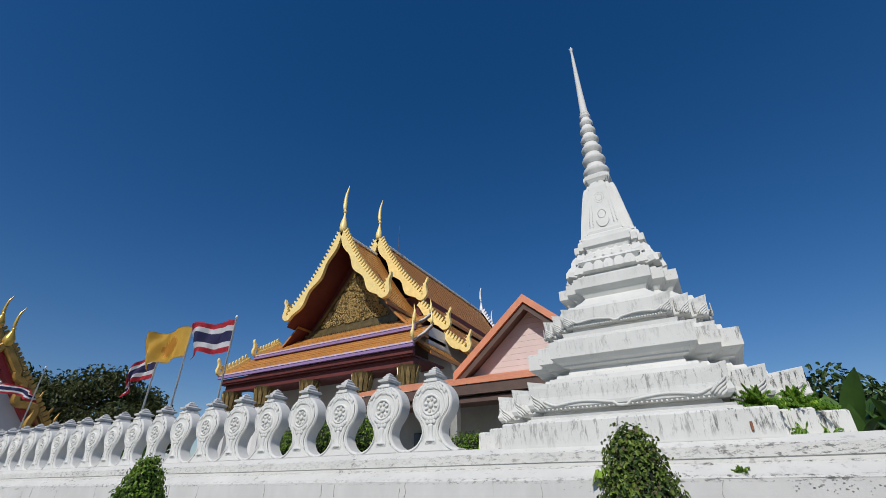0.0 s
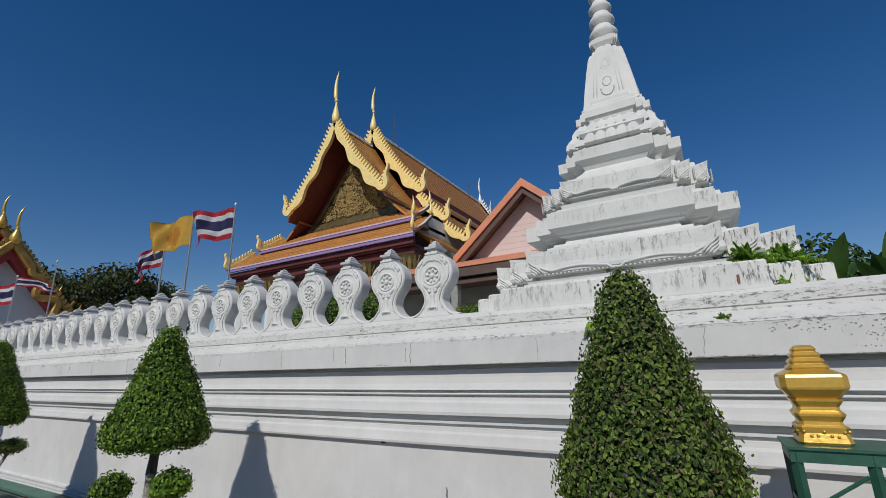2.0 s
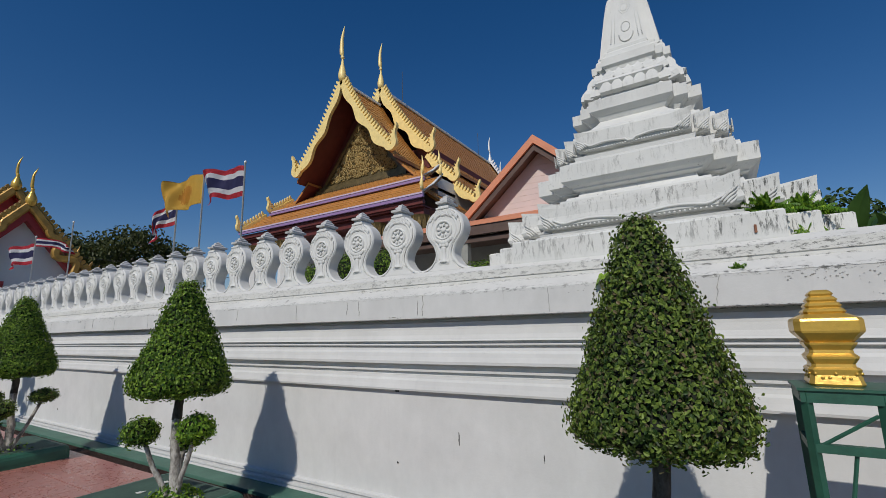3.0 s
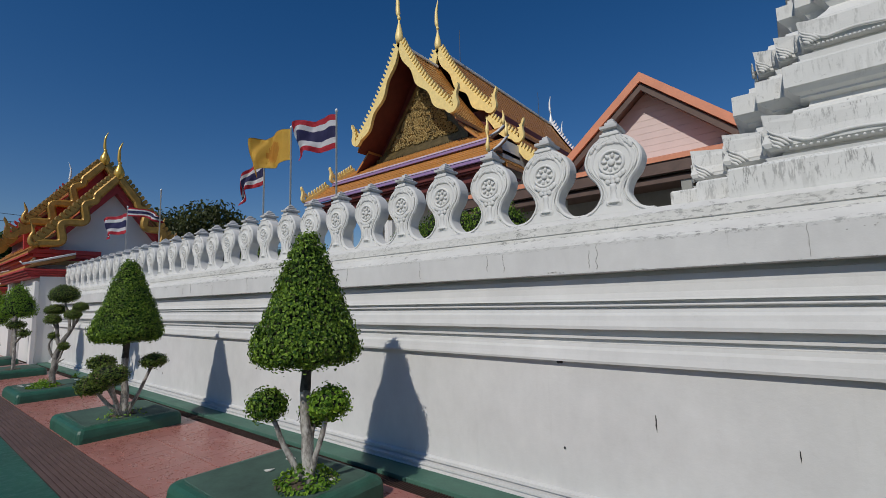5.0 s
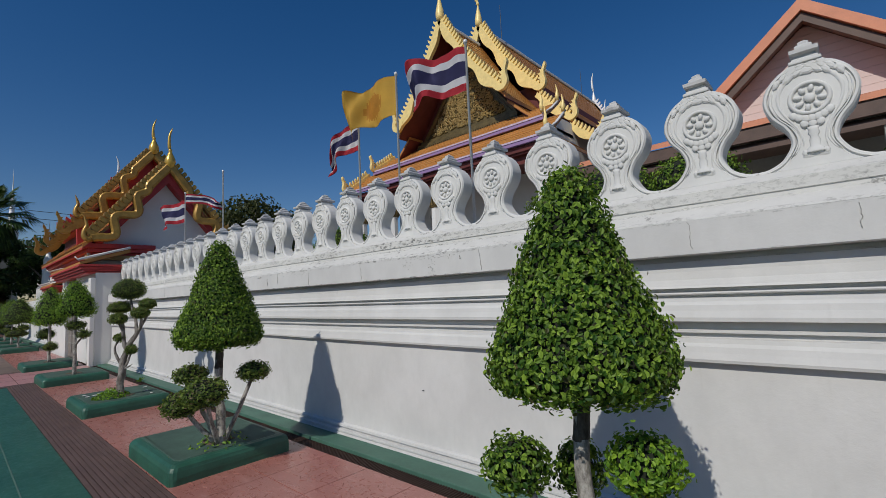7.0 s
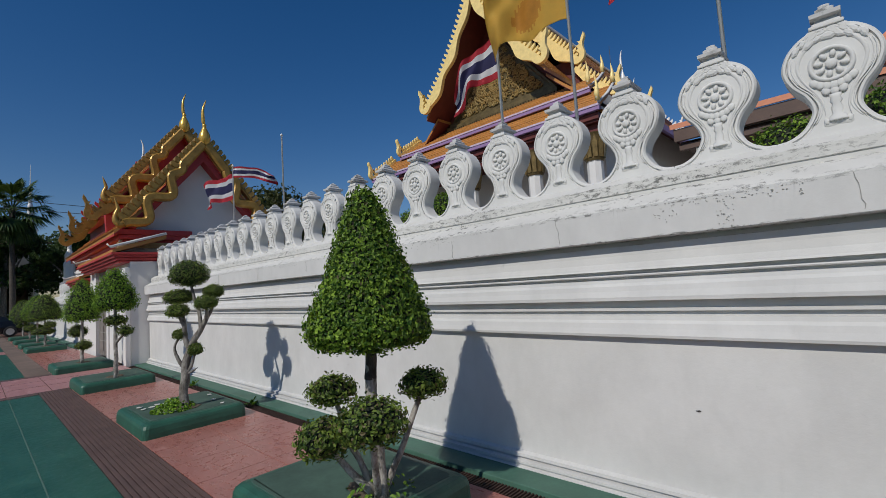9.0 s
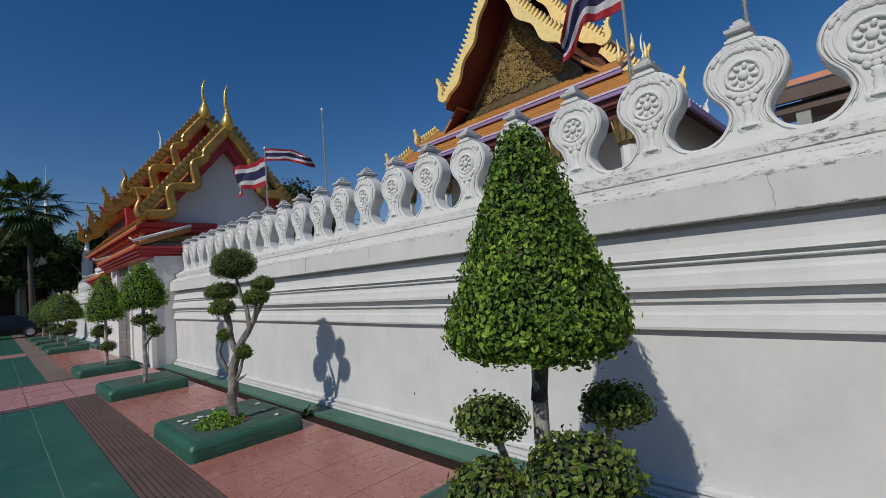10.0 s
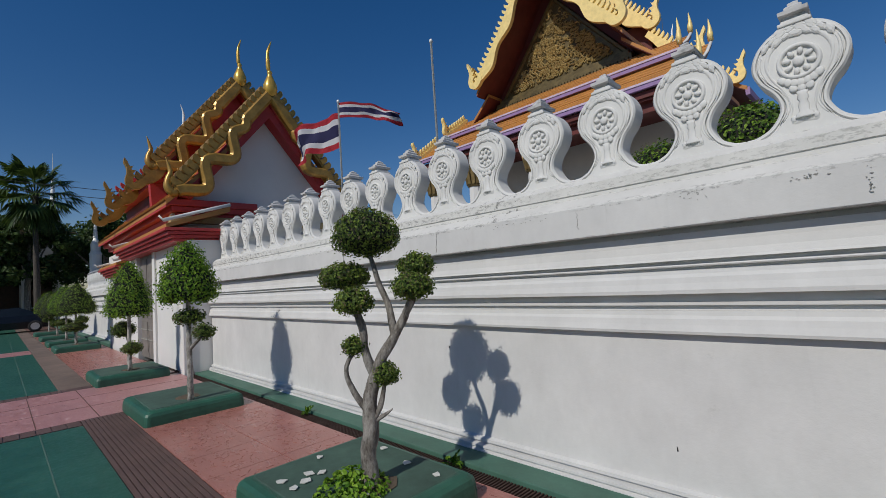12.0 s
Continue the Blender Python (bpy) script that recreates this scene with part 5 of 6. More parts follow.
for u in (-8.1, -4.5, 0.0, 4.6, 8.1):
    bm = bmesh.new()
    lathe(bm, [(0.50, 0), (0.50, 0.6), (0.42, 0.8), (0.40, 7.3), (0.44, 7.35)], (HX + u, 18.3), 8, math.pi / 8)
    col = part("column", bm, PLASTER, hall, "white octagonal column")
    bm = bmesh.new()
    lathe(bm, [(0.44, 7.2), (0.50, 7.3), (0.40, 7.45), (0.44, 7.7), (0.62, 8.4), (0.70, 8.56)], (HX + u, 18.3), 12)
    cap = part("capital", bm, GOLDDARK, col, "gilded lotus capital")
    for i in range(12):
        a = 2 * math.pi * i / 12
        bm = bmesh.new()
        mm = Matrix.Translation((HX + u, 18.3, 7.35)) @ Matrix.Rotation(a, 4, "Z") @ Matrix.Translation((0, -0.5, 0)) @ Matrix.Rotation(radians(10), 4, "X")
        plate(bm, [(-0.10, 0), (0.10, 0), (0.12, 0.7), (0, 1.15), (-0.12, 0.7)], -0.03, 0.03, mm)
        part("petal", bm, BRONZE, col)
for u in (-9.0,):
    for y in (25.5, 30, 34.5, 39, 43.5):
        bm = bmesh.new()
        lathe(bm, [(0.42, 0), (0.40, 8.2), (0.6, 9.4), (0.62, 10.0)], (HX + u, y), 8, math.pi / 8)
        part("column", bm, PLASTER, hall)
for (x, y, z0, z1) in ((HX + 0.3, 27.0, 22.6, 25.6), (HX + 0.2, 42.5, 22.6, 25.4)):
    bm = bmesh.new()
    tube(bm, [(x, y, z0), (x, y, z1)], [0.03, 0.02], 5)
    part("lightning_rod", bm, WIREMAT, hall)

def serpent_board(root, m, apex, end, width, depth, fins, mat, hook=0.0):
    """A gilded serpent along a gable's edge: straight at the apex, then coiling in steps to a raised head."""
    (u0, z0), (u1, z1) = apex, end
    L = math.hypot(u1 - u0, z1 - z0)
    du, dz = (u1 - u0) / L, (z1 - z0) / L
    nu, nz = (-dz, du) if du > 0 else (dz, -du)
    N = 66
    mid = []
    for i in range(N + 1):
        s = i / N
        k = min(1.0, max(0.0, (s - 0.30) / 0.12))
        o = -0.17 * k + 0.185 * k * math.sin(2 * math.pi * (s - 0.36) / 0.29)
        along = L * s
        mid.append(Vector((u0 + du * along + nu * o, 0, z0 + dz * along + nz * o)))
    bm = bmesh.new()
    rings = []
    for i in range(N + 1):
        t = (mid[min(N, i + 1)] - mid[max(0, i - 1)]).normalized()
        n = Vector((-t.z, 0, t.x))
        w = width * (0.5 if i < 0.3 * N else 0.44)
        rings.append([m @ (mid[i] + n * a * w + Vector((0, b * depth, 0))) for a, b in ((1, 0.25), (0.6, 0), (-0.6, 0), (-1, 0.25), (-1, 0.8), (1, 0.8))])
    loft(bm, rings)
    board = part("serpent_board", bm, mat, root, "gilded coiling serpent gable board")
    # straight backing rail that carries the fins
    bm = bmesh.new()
    plate(bm, [(u0 + nu * 0.11, z0 + nz * 0.11), (u1 + nu * 0.11, z1 + nz * 0.11), (u1 + nu * 0.01, z1 + nz * 0.01), (u0 + nu * 0.01, z0 + nz * 0.01)], depth * 0.3, depth * 1.2, m)
    part("fin_rail", bm, mat, board)
    for i in range(fins):
        s = (i + 0.7) / (fins + 0.4)
        bu, bz = u0 + du * L * s + nu * 0.10, z0 + dz * L * s + nz * 0.10
        bm = bmesh.new()
        hw = L / fins * 0.40
        plate(bm, [(bu + du * hw * a + nu * 0.15 * h, bz + dz * hw * a + nz * 0.15 * h) for a, h in ((-0.9, -0.3), (1, -0.3), (1.15, 0.35), (0.95, 0.75), (0.4, 1.0), (-0.4, 1.08), (-1.0, 0.95), (-0.75, 0.6), (-0.85, 0.3))], depth * 0.15, depth * 1.2, m)
        part("fin", bm, mat, board)
    if hook:
        sg = 1 if u1 > u0 else -1
        for sc, ox, oz in ((1.0, 0.0, 0.0), (0.62, -0.32, 0.16)):
            hp = [(-0.35, 0.25), (0.0, -0.02), (0.25, -0.05), (0.44, 0.18), (0.42, 0.58), (0.30, 0.95), (0.40, 1.38), (0.50, 1.70)]
            h = hook * sc
            path = smooth_line([(*(m @ Vector((u1 + sg * (hook * ox + h * x), depth / 2, z1 + hook * oz + h * z)))[:], r * h) for (x, z), r in zip(hp, (0.14, 0.22, 0.22, 0.19, 0.15, 0.12, 0.07, 0.012))], 4)
            bm = bmesh.new()
            tube(bm, [q[:3] for q in path], [q[3] for q in path], 8)
            part("serpent_head", bm, mat, board, smooth=True)


def chofa_bulb(root, m, z, mat):
    bm = bmesh.new()
    lathe(bm, [(0.05, z - 0.12), (0.13, z - 0.02), (0.165, z + 0.10), (0.15, z + 0.22), (0.09, z + 0.36), (0.045, z + 0.47), (0.06, z + 0.50), (0.05, z + 0.55), (0.01, z + 0.57)], (0, 0), 16)
    o = part("finial_bulb", bm, mat, root, "gilded bulb at the gable's peak", smooth=True)
    o.matrix_local = m


# ---- gatehouse ----
gate = empty("gatehouse", Matrix(), "white gatehouse with red eaves and gilded serpent gables", "gatehouse")
GY = 1.33
MB = place((0, GY, 0), (0, -1, 0), (-1, 0, 0))       # u towards the walk, depth along the wall
for sg in (1, -1):
    roof_slab(gate, MB, sloped(0, 6.05, sg * 2.2, 3.45, 0.05), 17.35, 25.9, 0.10, ORANGE, REDROOF, rows=12)
    roof_slab(gate, MB, sloped(0, 6.95, sg * 2.1, 4.45, 0.05), 19.15, 24.2, 0.10, ORANGE, REDROOF, rows=12)
    serpent_board(gate, MB @ Matrix.Translation((0, 17.2, 0)), (0, 6.15), (sg * 2.0, 3.62), 0.27, 0.22, 19, GATEGOLD, 0.40)
    serpent_board(gate, MB @ Matrix.Translation((0, 19.0, 0)), (0, 7.05), (sg * 1.95, 4.55), 0.28, 0.22, 19, GATEGOLD, 0.40)
    barge(gate, MB @ Matrix.Translation((0, 19.05, 0)), (sg * 1.7, 4.75), (sg * 2.35, 4.05), 0.22, 0.12, 4, 0.18, GATEGOLD, 1, 0.03, 0.34)
    barge(gate, MB @ Matrix.Translation((0, 24.1, 0)), (0, 7.1), (sg * 1.9, 4.75), 0.20, 0.14, 16, 0.22, REDROOF, 1, 0.05, 0.0, "rear_bargeboard")
    barge(gate, MB @ Matrix.Translation((0, 21.0, 0)), (sg * 1.9, 4.5), (sg * 2.45, 3.9), 0.22, 0.12, 4, 0.18, GATEGOLD, 1, 0.03, 0.34)
    barge(gate, MB @ Matrix.Translation((0, 22.8, 0)), (sg * 1.9, 4.3), (sg * 2.5, 3.7), 0.22, 0.12, 4, 0.18, GATEGOLD, 1, 0.03, 0.34)
    part("ridge_tiles", boxes((-24.2, GY - 0.09, 6.92, -19.2, GY + 0.09, 7.06)), REDROOF, gate)
chofa(gate, MB @ Matrix.Translation((0, 17.28, 6.05)) @ Matrix.Rotation(math.pi, 4, "Z"), 1.42, GOLD, 0.05)
chofa(gate, MB @ Matrix.Translation((0, 19.08, 6.95)) @ Matrix.Rotation(math.pi, 4, "Z"), 1.35, GOLD, 0.05)
chofa(gate, MB @ Matrix.Translation((0, 24.3, 6.95)), 1.25, STEEL, 0.05)
for d, z in ((17.28, 6.15), (19.08, 7.05)):
    chofa_bulb(gate, MB @ Matrix.Translation((0, d, 0)), z, GOLD)
bm = bmesh.new()
plate(bm, [(-2.0, 2.9), (2.0, 2.9), (2.0, 3.45), (0, 5.85), (-2.0, 3.45)], 17.75, 17.95, MB)
part("gable_wall", bm, PLASTER, gate, "white plaster gable wall in shade")
bm = bmesh.new()
for sg in (1, -1):
    plate(bm, [(0, 6.0), (sg * 2.0, 3.55), (sg * 1.72, 3.5), (0, 5.6)], 17.4, 17.74, MB)
part("gable_lining", bm, REDROOF, gate)
part("string_course", boxes((-17.72, -0.75, 3.02, -17.55, 3.3, 3.16)), plain("ochre_band", (0.45, 0.34, 0.16), 0.7), gate, "ochre string course")
bm = bmesh.new()
plate(bm, [(-2.0, 3.4), (2.0, 3.4), (2.05, 4.42), (0, 6.85), (-2.05, 4.42)], 19.4, 19.6, MB)
part("upper_gable_wall", bm, REDROOF, gate)
# layered red eaves
for (x0, x1, y, z0, z1) in ((-25.9, -17.45, -0.82, 3.36, 3.50), (-25.9, -17.5, -0.74, 3.24, 3.355), (-25.8, -17.6, -0.62, 3.12, 3.235), (-24.2, -19.2, -0.75, 4.34, 4.46), (-24.2, -19.3, -0.64, 4.22, 4.335)):
    part("eave_board", boxes((x0, y, z0, x1, 1.0, z1), bevel=0.012), REDROOF, gate, "red lacquered eaves board")
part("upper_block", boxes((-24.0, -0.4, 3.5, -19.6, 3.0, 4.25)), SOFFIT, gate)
# small tiled roof over the entrance
for (xa, xb, yf, zt, zb) in ((-22.3, -16.92, -0.98, 3.16, 2.84), (-25.6, -22.6, -0.90, 2.80, 2.50)):
    bm = bmesh.new()
    loft(bm, [[(x, 0.2, zt + 0.14), (x, yf, zb + 0.06), (x, yf, zb - 0.02), (x, 0.2, zt + 0.04)] for x in (xa, xb)])
    part("porch_roof", bm, ORANGE, gate, "small orange tiled roof")
    for k in range(4):
        part("eave_board", boxes((xa - 0.02, yf - 0.03 + 0.06 * k, zb - 0.07 - 0.065 * k, xb + 0.03 - 0.05 * k, 0.5, zb - 0.012 - 0.065 * k), bevel=0.008), REDROOF, gate)
    for xe in (xa, xb):
        bm = bmesh.new()
        tube(bm, [(xe, 0.2, zt + 0.18), (xe, yf * 0.5, (zt + zb) / 2 + 0.13), (xe, yf - 0.05, zb + 0.12), (xe, yf - 0.12, zb + 0.2)], [0.035, 0.035, 0.035, 0.02], 6)
        part("hip_cap", bm, PLASTER, gate, "white hip cap", smooth=True)
# walls with the doorway left open for its doors
DX0, DX1, DT = -21.35, -19.7, 2.60
GW = -0.60
for nm, b in (("wall_panel", (DX1 + 0.22, GW, -0.15, -17.02, 3.2, 2.60)), ("wall_panel", (-25.8, GW, -0.15, DX0 - 0.22, 3.2, 2.95)), ("lintel_wall", (DX0 - 0.22, GW, DT + 0.15, DX1 + 0.22, 3.2, 2.95)), ("upper_wall", (-25.7, GW + 0.15, 2.60, -17.96, 3.1, 3.5))):
    part(nm, boxes(b), PLASTER, gate, "white plaster wall")
for b in ((DX0 - 0.22, GW - 0.05, -0.15, DX0, GW + 0.25, DT), (DX1, GW - 0.05, -0.15, DX1 + 0.22, GW + 0.25, DT), (DX0 - 0.22, GW - 0.05, DT, DX1 + 0.22, GW + 0.25, DT + 0.15)):
    part("door_frame", boxes(b, bevel=0.01), PLASTER, gate)
for k in range(2):
    x0 = DX0 + 0.01 + k * (DX1 - DX0) / 2
    x1 = x0 + (DX1 - DX0) / 2 - 0.02
    leafd = part("door_leaf", boxes((x0, GW + 0.04, 0.0, x1, GW + 0.10, DT)), DOORMAT, gate, "grey weathered metal door")
    for (za, zb) in ((0.15, 0.9), (1.0, 1.8), (1.9, 2.5)):
        part("door_panel", boxes((x0 + 0.1, GW + 0.025, za, x1 - 0.1, GW + 0.038, zb), bevel=0.004), DOORMAT, leafd)
    for (za) in (0.45, 0.7):
        part("bar", boxes((x0 + 0.02, GW + 0.005, za, x1 - 0.02, GW + 0.02, za + 0.025)), SHADEWALL, leafd)
part("corner_pier", boxes((-17.3, GW - 0.12, -0.15, -16.99, GW, 2.45), bevel=0.015), PLASTER, gate)

# ---- hall with the terracotta gable ----
side = empty("side_building", Matrix(), "pale building with terracotta gable and low brown eaves", "building")
MP = place((-1.25, 0, 0), (1, 0, 0), (0, 1, 0))
for sg in (1, -1):
    roof_slab(side, MP, sloped(0, 6.28, sg * 2.0, 4.50, 0.0, 2), 6.6, 16, 0.10, PINKTILE, BROWN, rows=10)
    bm = bmesh.new()
    plate(bm, [(0, 6.42), (sg * 2.05, 4.62), (sg * 2.05, 4.40), (0, 6.20)], 6.42, 6.58, MP)
    part("verge", bm, PINKTILE, side, "terracotta verge tiles")
    bm = bmesh.new()
    plate(bm, [(0, 6.18), (sg * 2.0, 4.40), (sg * 1.93, 4.30), (0, 6.02)], 6.48, 6.60, MP)
    part("barge", bm, BROWN, side)
for k in range(12):
    z0 = 4.42 + k * 0.15
    hw = (6.12 - z0) / 0.89
    if hw > 0.1:
        bm = bmesh.new()
        plate(bm, [(-hw, z0), (hw, z0), (max(0.01, hw - 0.165), z0 + 0.146), (-max(0.01, hw - 0.165), z0 + 0.146)], 6.9, 6.94, MP)
        part("siding_board", bm, PINKWALL, side)
bm = bmesh.new()
plate(bm, [(-2.0, 4.4), (2.0, 4.4), (0, 6.2)], 6.95, 7.1, MP)
part("gable_wall", bm, PINKWALL, side)
bm = bmesh.new()
loft(bm, [[(x, 7.0, 4.62), (x, 5.55, 4.18), (x, 5.55, 4.09), (x, 7.0, 4.50)] for x in (-5.85, 1.7)])
part("lean_to_roof", bm, PINKTILE, side, "terracotta lean-to roof")
part("fascia", boxes((-5.80, 5.58, 3.86, 1.65, 5.66, 4.08)), BROWN, side)
part("gutter", boxes((-5.75, 5.67, 3.70, 1.6, 5.80, 3.80), (-5.75, 5.81, 3.82, 1.6, 6.9, 3.88)), BROWN, side)
# wall and posts take the eaves' shade as grey colour
part("rear_wall", boxes((-5.5, 7.12, 0, 1.5, 15.5, 4.45)), SHADEWALL, side, "plaster wall under the eaves, greyed for the shade there")
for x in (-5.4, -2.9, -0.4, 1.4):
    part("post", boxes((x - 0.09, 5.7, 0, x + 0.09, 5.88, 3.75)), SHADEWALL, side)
for x in (-4.4, -1.8, 0.7):
    part("window", boxes((x - 0.5, 7.06, 1.8, x + 0.5, 7.12, 3.3), bevel=0.01), GLASSDARK, side)

# ---- flags on the wall ----
def flag_cloth(parent, z_top, w, h, wind, stripes, seed, droop=0.12, fold=0.085, label=""):
    """A rippling cloth hung from the pole, flying towards wind (a unit x, y)."""
    r = random.Random(seed)
    ph, nx, nz = r.uniform(0, 6), 48, 36
    bm = bmesh.new()
    side_v = (-wind[1], wind[0])
    grid = []
    for i in range(nx + 1):
        s = i / nx
        col = []
        for j in range(nz + 1):
            t = j / nz
            off = fold * math.sin(8.5 * s + ph + 1.4 * t) * s ** 0.6 + fold * 0.55 * math.sin(15 * s + 3.1 * t + ph) * s + 0.03 * math.sin(21 * s - 5 * t) * s
            dz = -droop * s * s * (1 + 0.25 * math.sin(3 * t + ph)) + 0.035 * math.sin(9 * s + ph + 1.2 * t) * s
            along = w * s * (0.96 + 0.02 * math.sin(5 * t + ph))
            col.append(bm.verts.new((wind[0] * along + side_v[0] * off, wind[1] * along + side_v[1] * off, z_top - h * t + dz)))
        grid.append(col)
    for i in range(nx):
        for j in range(nz):
            f = bm.faces.new((grid[i][j], grid[i + 1][j], grid[i + 1][j + 1], grid[i][j + 1]))
            f.material_index = stripes[int(j / nz * len(stripes))]
            if len(stripes) == 1 and math.hypot((i / nx - 0.50) * w, (j / nz - 0.5) * h) < 0.155 - 0.02 * math.cos(9 * i):
                f.material_index = 1
            f.smooth = True
    bmesh.ops.solidify(bm, geom=bm.faces[:], thickness=0.004)
    return bm


TRICOLOUR = [0, 1, 2, 2, 1, 0]


def flagpole(x, y, z0, z1, cloths, label, radius=0.016):
    root = empty("flagpole", pose(x, y, 0), label, "flagpole")
    bm = bmesh.new()
    lathe(bm, [(radius, z0), (radius * 0.85, z1 - 0.02), (radius * 1.5, z1 - 0.015), (radius * 1.3, z1 + 0.015), (0.003, z1 + 0.03)], (0, 0), 10)
    part("pole", bm, STEEL, root, "white painted pole", smooth=True)
    for (zt, w, h, wind, kind, seed, droop) in cloths:
        bm = flag_cloth(root, zt, w, h, wind, TRICOLOUR if kind == "tri" else [0], seed, droop)
        c = part("cloth", bm, [FLAGRED, FLAGWHITE, FLAGBLUE] if kind == "tri" else [FLAGYELLOW, EMBLEM], root, "striped red, white and navy cloth" if kind == "tri" else "yellow cloth with an ochre emblem")
    return root


flagpole(-4.05, 0.45, 2.2, 4.40, [(4.34, 0.80, 0.52, (-0.95, -0.30), "tri", 1, 0.04)], "white flagpole with a striped red, white and blue flag")
flagpole(-5.23, 0.45, 2.2, 4.46, [(4.44, 0.80, 0.54, (-0.95, -0.30), "yellow", 2, 0.16)], "white flagpole with a yellow flag")
flagpole(-6.05, 0.45, 2.2, 4.16, [(4.10, 0.55, 0.46, (-0.90, -0.42), "tri", 7, 0.42)], "white flagpole with a drooping striped flag")
flagpole(-11.03, 0.55, 2.2, 4.45, [], "bare white flagpole on the wall")
flagpole(-12.97, 0.42, 2.2, 4.30, [(4.12, 0.98, 0.54, (-0.95, -0.30), "tri", 4, 0.10), (4.28, 1.0, 0.24, (0.78, 0.62), "tri", 9, 0.26)], "white flagpole with two striped flags")

# ---- inner terrace and planting behind the wall ----
tagged(part("terrace", boxes((-26, 0.63, -0.15, 12, 17.0, 1.5)), plain("pale_paving", (0.42, 0.40, 0.37), 0.8, 0, 0.2, 1, 20)), "raised paved terrace behind the temple wall", "terrace", kind="structure")


def shrub(x, y, z0, z1, r, n, seed, mat=LEAF):
    rng = np.random.default_rng(seed)
    root = empty("shrub", pose(x, y, z0), "dense rounded green shrub behind the wall", "shrub", "shrubs behind the wall")
    trunk(root, [(0, 0, 0), (0.02, 0, (z1 - z0) * 0.5)], [0.05, 0.03], "stem")
    clump("crown", root, (0, 0, (z1 - z0) - r * 0.8), ball_profile(r, r * 0.8, 0), 2 * n, 0.04, mat, rng, 0.035)


for k, (x, y, z1, r) in enumerate(((-2.15, 1.7, 2.86, 0.42), (-3.0, 1.8, 2.92, 0.45), (-3.8, 1.9, 2.80, 0.40), (-8.05, 1.6, 2.86, 0.40), (-8.9, 1.9, 2.80, 0.45), (-0.6, 2.0, 2.55, 0.40))):
    shrub(x, y, 1.5, z1, r, 2200, 60 + k)


def frond(bm, base, heading, length, width, rise, droop, segs=9):
    """One long arching leaf with a folded midrib."""
    ca, sa = math.cos(heading), math.sin(heading)
    rows = []
    for i in range(segs + 1):
        t = i / segs
        d, z = length * t * math.cos(rise) * (1 - 0.1 * t), length * (t * math.sin(rise) - droop * t * t)
        w = width * (math.sin(math.pi * min(1, 0.12 + 0.88 * t) ** 0.8)) * 0.5
        c = Vector((base[0] + ca * d, base[1] + sa * d, base[2] + z))
        s = Vector((-sa, ca, 0)) * w
        rows.append([bm.verts.new(c - s + Vector((0, 0, 0.25 * w))), bm.verts.new(c), bm.verts.new(c + s + Vector((0, 0, 0.25 * w)))])
    for a, b in zip(rows, rows[1:]):
        bm.faces.new((a[0], a[1], b[1], b[0]))
        bm.faces.new((a[1], a[2], b[2], b[1]))
    return bm


rngb = random.Random(8)
for (bx, by, top) in ((3.65, 3.1, 2.75), (4.15, 2.8, 2.7), (4.65, 3.2, 2.7), (5.1, 2.7, 2.6), (5.6, 3.3, 2.7)):
    ban = empty("banana_plant", pose(bx, by, 1.5), "banana plant with broad torn green leaves", "plant", "banana plants behind the wall")
    bm = bmesh.new()
    lathe(bm, [(0.10, 0), (0.08, 0.5), (0.05, 1.0)], (0, 0), 9)
    part("stem", bm, BANANA, ban)
    for k in range(11):
        bm = bmesh.new()
        frond(bm, (0, 0, (0.50 if bx < 4.5 else 0.30) + 0.04 * k), k * 2.4 + rngb.uniform(-0.3, 0.3), rngb.uniform(0.80, 1.05), rngb.uniform(0.24, 0.32), rngb.uniform(0.9, 1.45), rngb.uniform(0.15, 0.55))
        part("leaf", bm, BANANA, ban)


def fern(x, y, z, r, n, seed):
    rg = random.Random(seed)
    root = empty("fern", pose(x, y, z), "small green fern growing from a masonry ledge", "fern", "ferns on the masonry")
    for k in range(n):
        bm = bmesh.new()
        head, rise, ln, fall = rg.uniform(0, 6.28), rg.uniform(0.5, 1.45), r * rg.uniform(0.7, 1.35), rg.uniform(0.35, 0.9)
        stem = [Vector((math.cos(head) * ln * t * math.cos(rise), math.sin(head) * ln * t * math.cos(rise), -0.01 + ln * (t * math.sin(rise) - fall * t * t * 0.7))) for t in [i / 9 for i in range(10)]]
        tube(bm, stem, [r * 0.010] * 10, 3)
        for i in range(2, 10):                      # pairs of narrow leaflets
            along = (stem[i] - stem[i - 1]).normalized()
            for sg in (1, -1):
                out = (Vector((-math.sin(head) * sg, math.cos(head) * sg, 0)) + along * 0.5).normalized() * r * 0.26 * (1.05 - i / 10.5)
                wv = along * r * 0.045
                bm.faces.new([bm.verts.new(q) for q in (stem[i] - wv, stem[i] + out * 0.5 - wv * 0.9 + Vector((0, 0, 0.01)), stem[i] + out - Vector((0, 0, 0.015)), stem[i] + out * 0.5 + wv + Vector((0, 0, 0.01)), stem[i] + wv)])
        part("frond", bm, LEAFNEW, root)
    return root


